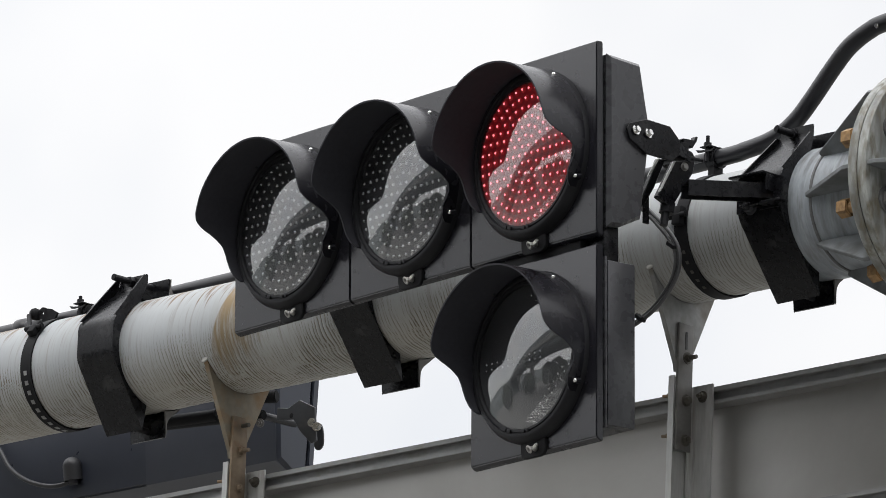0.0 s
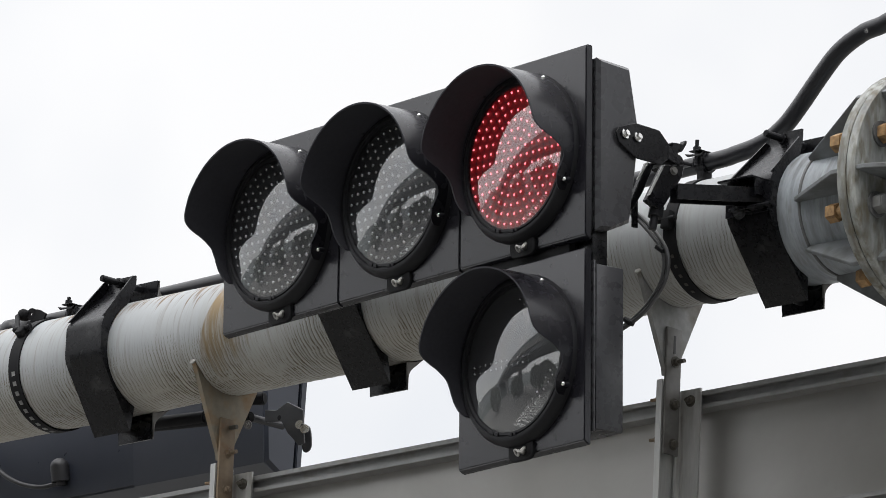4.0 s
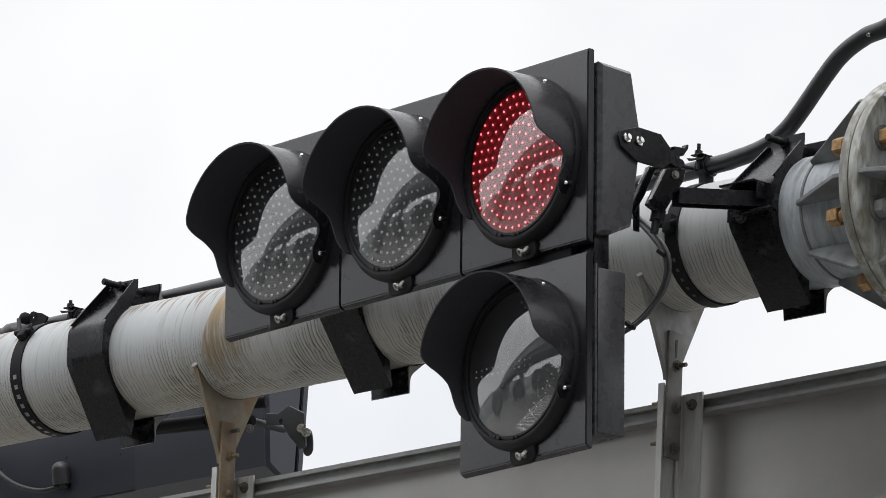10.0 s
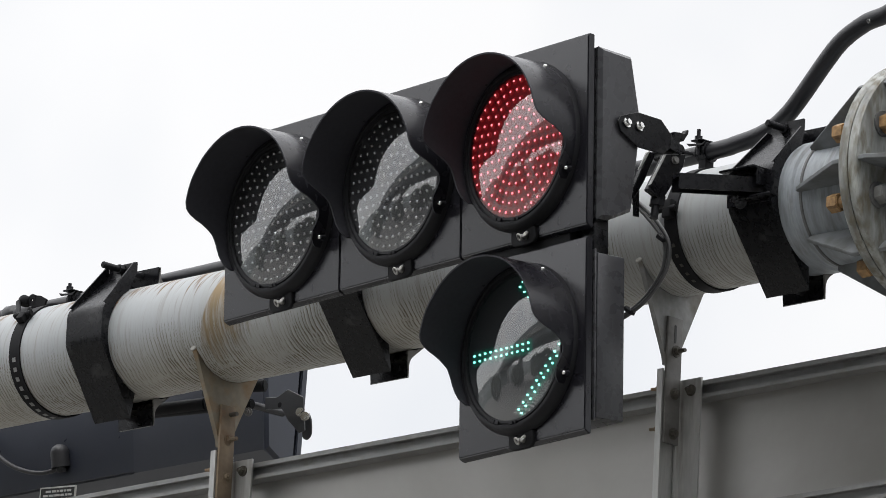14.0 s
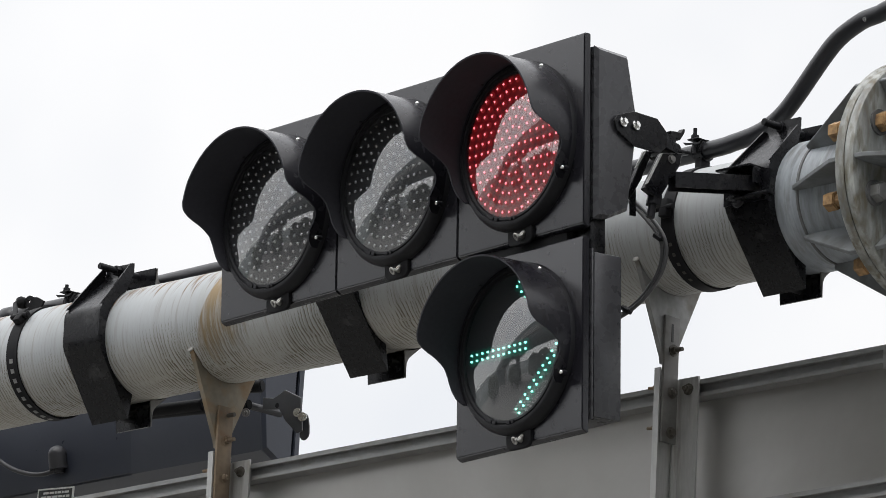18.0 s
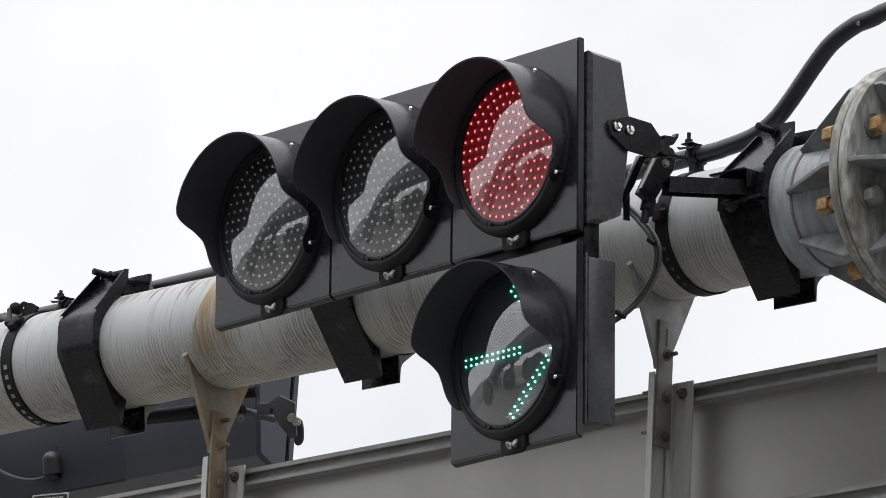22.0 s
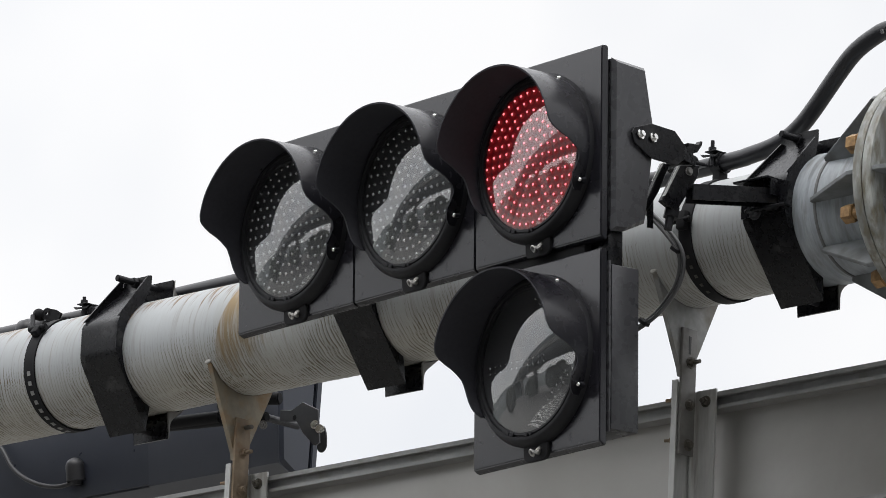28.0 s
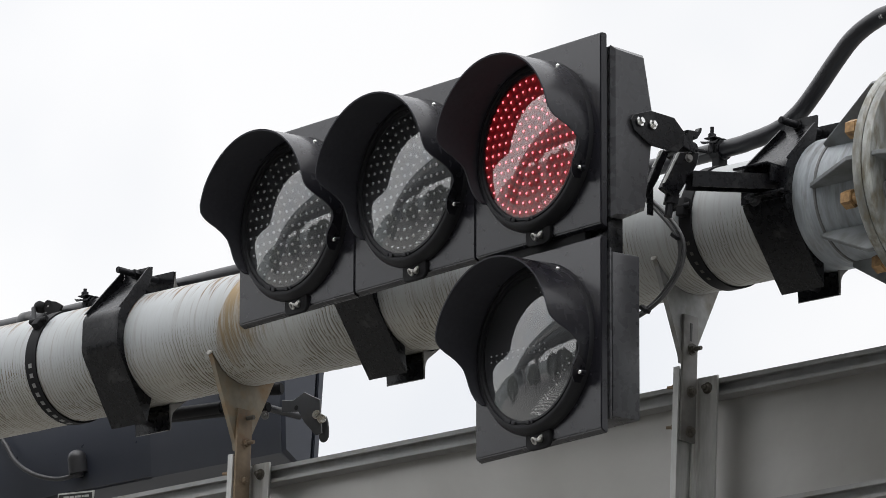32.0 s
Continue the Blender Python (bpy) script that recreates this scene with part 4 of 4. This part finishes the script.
def clamp_arm(x, reach):
    """A short channel from the clamp's front to the signal's back."""
    ob = thing("clamp_arm", PIPE, "short black steel channel arm on the front of the clamp", "bracket", "arms of the signal")
    a, b = Vector((x + 0.030, -0.150, 0.015)), Vector((x + 0.030 - 0.46 * (reach - 0.150), -reach, -0.003))
    way = (b - a).normalized()
    side_way = way.cross(Vector((0, 0, 1))).normalized()
    bm = bmesh.new()
    w, h = 0.020, 0.0160
    ring = [(w, -h), (w, h), (-w, h), (-w, -h), (-w + 0.005, -h), (-w + 0.005, h - 0.005), (w - 0.005, h - 0.005), (w - 0.005, -h)]
    ends = [[bm.verts.new(p + side_way * q + Vector((0, 0, 1)) * r) for q, r in ring] for p in (a, b)]
    for k in range(8):
        bm.faces.new((ends[0][k], ends[0][(k + 1) % 8], ends[1][(k + 1) % 8], ends[1][k]))
    for e in ends:
        for quad in ((0, 1, 6, 7), (1, 2, 5, 6), (2, 3, 4, 5)):
            bm.faces.new([e[k] for k in quad])
    bmesh.ops.recalc_face_normals(bm, faces=bm.faces[:])
    part("channel", bm, CLAMP, ob)
    part("top_flange", smooth(block(x - 0.044, x + 0.050, -0.200, -0.160, 0.0440, 0.0490, 0.001)), CLAMP, ob)
    part("side_flange", smooth(block(x + 0.048, x + 0.053, -0.190, -0.160, 0.0100, 0.0440, 0.001)), CLAMP, ob)
    part("low_flange", smooth(block(x - 0.024, x + 0.085, -0.186, -0.160, -0.0150, -0.0100, 0.001)), CLAMP, ob)
    part("foot_plate", prism(((x - 0.052, -0.020), (x + 0.060, -0.020), (x + 0.075, 0.040), (x + 0.040, 0.052), (x - 0.052, 0.044)), 1, -0.163, -0.158), CLAMP, ob)
    screw("bolt", (x - 0.012, -0.163, -0.012), (0, -1, 0), 0.011, ob, PLATE_GREY, "dark grey hexagon bolt", stud=0.012)
    return ob


clamp_arm(0.644, 0.322)
clamp_arm(-0.538, 0.250)

# ---- cables ----
for k, (dx, dz) in enumerate(((0, 0), (0.011, 0.003))):
    cable = thing("signal_cable", PIPE, "thin dark grey cable looping between the two signals", "cable", "signal cables")
    pts = [(0.26, -0.22, 0.090), (0.319, -0.22, 0.0605), (0.3728 + dx, -0.22, 0.0214), (0.4395 + dx, -0.22, -0.040 + dz), (0.4770 + dx, -0.22, -0.0906), (0.4731 + dx, -0.22, -0.1456), (0.4312 + dx, -0.22, -0.1936), (0.3886 + dx, -0.23, -0.2262), (0.345, -0.25, -0.255), (0.315, -0.30, -0.290), (0.300, -0.36, -0.330)]
    part("sheath", smooth(hose(curve_points(pts, 8), 0.0044, 10), 60), SIGNAL_CABLE, cable)
    if k == 0:
        for p, w in (((0.4700, -0.22, -0.078), 0.015), ((0.396, -0.23, -0.221), 0.014)):
            bm = bmesh.new()
            bmesh.ops.create_cube(bm, size=1.0, matrix=Matrix.Translation(p) @ Matrix.Rotation(0.6, 4, "Y") @ Matrix.Diagonal((w * 1.7, w * 1.2, 0.010, 1)))
            bmesh.ops.bevel(bm, geom=bm.edges[:], offset=0.002, segments=1, affect="EDGES")
            part("cable_tie", bm, BLACK, cable, "black cable tie")


# ---- conduit clips ----
def conduit_clip(x, z, stud, wings):
    clip = thing("conduit_clip", PIPE @ pose(x, 0.06, z), "black steel clip holding the conduit on the arm", "pipe clip", "conduit clips")
    part("saddle", smooth(turned([(-0.013, 0.0182), (-0.013, 0.0230), (0.013, 0.0230), (0.013, 0.0182)], "x", 28, closed=True), 40), CLAMP, clip)
    drop = z - math.sqrt(R_ARM ** 2 - 0.06 ** 2)
    part("foot", smooth(block(-0.010, 0.010, -0.014, 0.014, -drop + 0.014, -0.016, 0.003)), LATCH, clip)
    part("base", smooth(block(-0.024, 0.026, -0.030, 0.030, -drop - 0.004, -drop + 0.016, 0.002)), LATCH, clip)
    bm = rod((0, -0.026, -0.010), (0, -0.026, stud), 0.0042, 10)
    rod((0, -0.026, 0.0225), (0, -0.026, 0.029), 0.0085, 6, None, bm)
    part("stud", bm, BLACK, clip)
    part("bridge", block(-0.015, 0.015, -0.034, 0.010, 0.0185, 0.0215, 0.001), CLAMP, clip)
    if wings:
        part("wing", prism(((-0.027, 0.016), (-0.012, 0.013), (0.016, 0.010), (0.028, 0.014), (0.018, 0.0065), (-0.020, 0.009)), 1, -0.034, -0.031), CLAMP, clip)
    return clip


conduit_clip(0.325, 0.194, 0.044, True)
conduit_clip(-1.596, 0.155, 0.037, True)

collar = thing("conduit_collar", PIPE @ pose(-1.812, 0.06, 0.1527), "short black collar joining two lengths of conduit", "pipe collar")
part("sleeve", smooth(turned([(-0.017, 0.0182), (-0.017, 0.0225), (-0.013, 0.0245), (0.010, 0.0245), (0.014, 0.0215), (0.020, 0.0182)], "x", 28, closed=True), 40), CONDUIT, collar)

catch = thing("band_catch", PIPE @ pose(-1.7087, 0.022, 0.1670), "black pressed-steel catch with an eye, on the band beside the conduit", "catch")
bm = bmesh.new()
for r0, r1 in ((0.0040, 0.0140),):
    rings = [[bm.verts.new((r * math.cos(math.pi * k / 12), y, r * math.sin(math.pi * k / 12))) for k in range(24)] for r, y in ((r0, 0), (r1, 0), (r1, 0.005), (r0, 0.005))]
    for one, two in zip(rings, rings[1:] + rings[:1]):
        for k in range(24):
            bm.faces.new((one[k], one[(k + 1) % 24], two[(k + 1) % 24], two[k]))
prism(((0.008, 0.0105), (0.028, 0.006), (0.0500, -0.006), (0.0420, -0.020), (-0.004, -0.0180), (0.010, -0.008)), 1, 0.0, 0.005, bm)
bmesh.ops.recalc_face_normals(bm, faces=bm.faces[:])
part("plate", bm, LATCH, catch)
part("knob", smooth(turned([(-0.018, 0.0), (-0.016, 0.008), (-0.010, 0.0130), (0.004, 0.0140), (0.010, 0.011), (0.014, 0.0)], "n", 24), 60), LATCH, catch, "", Matrix.Translation((-0.0240, 0, 0.001)))
part("link", smooth(rod((-0.030, -0.014, -0.004), (0.060, -0.090, -0.075), 0.0055, 12, bevel=0.002)), LATCH, catch)

# ---- fittings of the rear signal ----
rear_bracket = thing("signal_bracket", PIPE, "grey-black bracket and round bars behind the arm", "bracket")
out = ((-1.226, -0.078), (-1.190, -0.084), (-1.155, -0.070), (-1.105, -0.094), (-1.095, -0.172), (-1.112, -0.176), (-1.150, -0.142), (-1.172, -0.112), (-1.226, -0.106))
side = part("side_plate", prism([(x + 0.044, z - 0.003) for x, z in out], 1, 0.270, 0.275, bevel=0.001), PLATE_GREY, rear_bracket, "grey bent plate")
part("hole", rod((-1.134, 0.2699, -0.106), (-1.134, 0.2695, -0.106), 0.006, 12), LATCH, side)
for x, z in ((-1.066, -0.132), (-1.050, -0.144)):
    screw("bolt", (x, 0.269, z), (0.5, -1, 0), 0.0072, side, CHROME, "bright hexagon bolt")
part("tab", prism([(-1.062 + 0.015 * math.cos(radians(a)), -0.176 + (0.016 if a > 180 else 0.046) * math.sin(radians(a))) for a in range(0, 360, 20)], 1, 0.288, 0.292, bevel=0.001), PLATE_GREY, rear_bracket, "rounded grey tab")
for a, b, r in (((-1.50, 0.20, -0.092), (-1.150, 0.20, -0.116), 0.0115), ((-1.52, 0.195, -0.086), (-1.290, 0.195, -0.098), 0.0150), ((-1.18, 0.19, -0.074), (-1.120, 0.21, -0.076), 0.0140)):
    part("bar", smooth(rod(a, b, r, 18, bevel=0.003)), LATCH, rear_bracket, "round dark bar")
part("cross_bar", rod((-1.20, 0.10, -0.105), (-1.20, 0.345, -0.100), 0.009, 14), CONDUIT, rear_bracket)
screw("nut", (-1.155, 0.195, -0.135), (0.3, -1, -0.2), 0.007, rear_bracket, STRAP, stud=0.006)

gland = thing("cable_gland", PIPE @ pose(-1.912, 0.322, -0.118), "dark rounded cable gland on the back of the rear signal", "cable gland")
bm = rod((0.004, 0.004, -0.030), (0.002, -0.006, 0.022), 0.0225, 24, 0.0215, bevel=0.010)
bmesh.ops.create_uvsphere(bm, u_segments=24, v_segments=14, radius=0.0222, matrix=Matrix.Translation((0.002, -0.003, 0.012)))
part("elbow", smooth(bm, 60), CABLE, gland)
lead = thing("rear_cable", PIPE, "thin dark cable sagging to the rear signal", "cable")
part("sheath", smooth(hose(curve_points([(-2.45, 0.30, 0.16), (-2.28, 0.30, 0.06), (-2.172, 0.31, -0.019), (-2.118, 0.31, -0.081), (-2.067, 0.31, -0.1156), (-2.006, 0.31, -0.139), (-1.950, 0.31, -0.149), (-1.912, 0.32, -0.142)], 8), 0.0055, 10), 60), CABLE, lead)

name_plate = thing("name_plate", PIPE @ pose(-1.908, 0.3185, -0.215, 0, 4, 0), "small pale maker's plate with unreadable rows", "name plate")
part("plate", block(-0.062, 0.062, -0.0015, 0.0015, -0.030, 0.030, 0.001), PLATE_WHITE, name_plate)
part("field", block(-0.057, 0.057, -0.0022, -0.0016, -0.026, 0.026), INK, name_plate)
for row in range(5):
    x = -0.048 if row else -0.040
    while x < 0.044:
        w = 0.006 + 0.012 * ((row * 7 + int(x * 900)) % 5) / 4
        part("bar", block(x, min(x + w, 0.050), -0.0028, -0.0023, 0.016 - row * 0.0098, 0.021 - row * 0.0098), PLATE_WHITE, name_plate)
        x += w + 0.003

# ---- round the junction: what shows only in the lens domes, and a light-blocking ridge ----
for k in range(18):
    bm = block(-0.25, 0.25, -2.8, 2.8, 0.0, 0.005)
    stripe = part("crossing_stripe", bm, ROAD_PAINT, None, "", pose(-10.6, -22.5, 0, 0, 0, -80) @ pose(-9.6 + 1.1 * k, 0, 0))
    tagged(stripe, "white painted bar of a zebra crossing on the asphalt", "road marking", "zebra crossing", "structure")


# bearings -4 to 116 are raised unseen, to keep low sky off the beads
RIDGE = ((-180, 5), (-120, 3), (-90, 2.5), (-72, 2.4), (-62, 3.0), (-50, 3.6), (-38, 2.6), (-14, 2.4), (-4, 13), (20, 15), (60, 17), (75, 20), (98, 16), (116, 8), (140, 6), (165, 8), (180, 5))


def blocking_ridge(far=170, near=105):
    """A hazy wooded ridge all round the junction, its tall unseen side added to block low sky; its crest is given as
    (bearing, degrees over the horizon).
    """
    rng = random.Random(2)
    bm = bmesh.new()
    n, last, lump = 300, None, 0.0
    for i in range(n + 1):
        deg = -180 + 360 * i / n
        (a, p), (b, q) = next((one, two) for one, two in zip(RIDGE, RIDGE[1:]) if deg <= two[0] + 1e-6)
        t = (deg - a) / (b - a)
        lump = 0.6 * lump + 0.4 * rng.uniform(-2.0, 2.0)
        closer = 1 - 0.4 * min(1.0, max(0.0, (50 - abs(deg - 105)) / 30))     # the added slope stands nearer beside the mast
        top = 5.3 + far * closer * math.tan(radians(p + (q - p) * t * t * (3 - 2 * t))) + lump
        w = radians(deg)
        col = [bm.verts.new((closer * r * math.sin(w), -closer * r * math.cos(w), z)) for r, z in ((near, -0.3), (near + 12, top * 0.28 + lump * 0.4), (near + 38, top * 0.7 - lump * 0.5), (far, top), (far + 40, -0.3))]
        if last:
            for k in range(4):
                bm.faces.new((last[k], last[k + 1], col[k + 1], col[k]))
        last = col
    bmesh.ops.remove_doubles(bm, verts=bm.verts, dist=1e-4)
    bmesh.ops.recalc_face_normals(bm, faces=bm.faces[:])
    return tagged(part("backdrop", smooth(bm, 60), LEAF), "far hazy wooded ridge; its unseen tall side is added to block low sky", "backdrop", kind="structure")


blocking_ridge()


def viaduct(away=16.0, wide=12.0):
    """An elevated road that crosses behind the camera: deck, girders, two parapets with a barrier and its piers."""
    road = thing("viaduct", pose(0.4 + 0.5 * away, -0.866 * away, 0, 0, 0, 30), "grey elevated road on steel girders and concrete piers", "viaduct", kind="structure")
    part("deck", block(-190, 190, -wide, 0, 12.2, 12.65), CONCRETE, road)
    for y in (-0.7, -3.6, -6.6, -9.4, -wide + 0.5):
        bm = block(-190, 190, y - 0.02, y + 0.02, 10.9, 12.2)
        block(-190, 190, y - 0.25, y + 0.25, 10.85, 10.90, 0, bm)
        part("girder", bm, GIRDER, road, "grey-blue steel girder")
    for y in (-0.25, -wide):
        part("parapet", block(-190, 190, y, y + 0.25, 12.65, 13.65), CONCRETE, road, "concrete parapet")
        part("barrier", block(-190, 190, y + 0.10, y + 0.16, 13.65, 14.9), GIRDER, road, "grey noise barrier on the parapet")
    for x in (-92, -50, -8, 34, 76):
        pier = part("pier", block(x - 1.0, x + 1.0, -wide * 0.5 - 1.3, -wide * 0.5 + 1.3, -0.1, 9.4, 0.1), CONCRETE, road, "concrete pier")
        part("cross_head", prism(((-wide + 0.3, 10.85), (-0.4, 10.85), (-0.4, 10.0), (-3.6, 9.0), (-wide + 3.6, 9.0), (-wide + 0.3, 10.0)), 0, x - 1.1, x + 1.1), CONCRETE, pier)
    return road


def street_tree(x, y, tall, wide, seed):
    """A roadside tree: tapered trunk, limbs and a crown of small leaf clumps."""
    rng = random.Random(seed)
    tree = thing("tree", pose(x, y, 0), "dense dark green roadside tree", "tree", "trees by the road")
    bm = rod((0, 0, -0.05), (0.1, 0, tall * 0.55), 0.22, 10, 0.12)
    for k in range(6):
        w = k * 1.05 + rng.random()
        rod((0.05, 0, tall * (0.25 + 0.04 * k)), (wide * 0.6 * math.cos(w), wide * 0.6 * math.sin(w), tall * (0.5 + 0.06 * k)), 0.08, 7, 0.03, bm)
    part("trunk", bm, BARK, tree)
    bm = bmesh.new()
    for k in range(260):
        w, v, q = rng.uniform(0, 6.28), rng.uniform(-0.9, 1.0), rng.uniform(0.55, 1.0) ** 0.5
        flat = math.sqrt(1 - min(1, v * v))
        at = Vector((wide * q * flat * math.cos(w), wide * q * flat * math.sin(w), tall * 0.52 + tall * 0.48 * q * v))
        r = rng.uniform(0.35, 0.85)
        bmesh.ops.create_icosphere(bm, subdivisions=1, radius=r, matrix=Matrix.Translation(at) @ Euler((rng.random() * 3, rng.random() * 3, 0)).to_matrix().to_4x4() @ Matrix.Diagonal((1, 0.8, 0.45, 1)))
    part("crown", bm, LEAVES, tree)
    return tree


viaduct()
for x, y, tall, wide, seed in ((-13.5, -43, 9.6, 4.2, 1), (-18.5, -42, 8.8, 4.0, 2), (-30, -37, 6.8, 4.0, 4), (-43, -27, 7.4, 4.4, 6)):
    street_tree(x, y, tall, wide, seed)


def motions():
    """The lamps change: lit points come forward through their boards, and draw back when they go out."""
    out, gone = pose(0, 0, 0), pose(0, 0.014, 0)

    def lamp(ob, changes, first):
        at = ob.matrix_basis.copy()
        rows, on = [(0.0, first)], first
        for t in changes:
            rows += [(t - 1 / 30, on), (t, not on)]
            on = not on
        rows.append((32.0, on))
        walk(ob, [(t, at @ (out if lit else gone)) for t, lit in rows])

    lamp(red_lit, [24.3667, 27.3], True)
    lamp(amber_lit, [24.3667, 27.3], False)
    lamp(arrow_lit, [11.3667, 24.3667], False)
    lamp(green_lit, [], False)


motions()
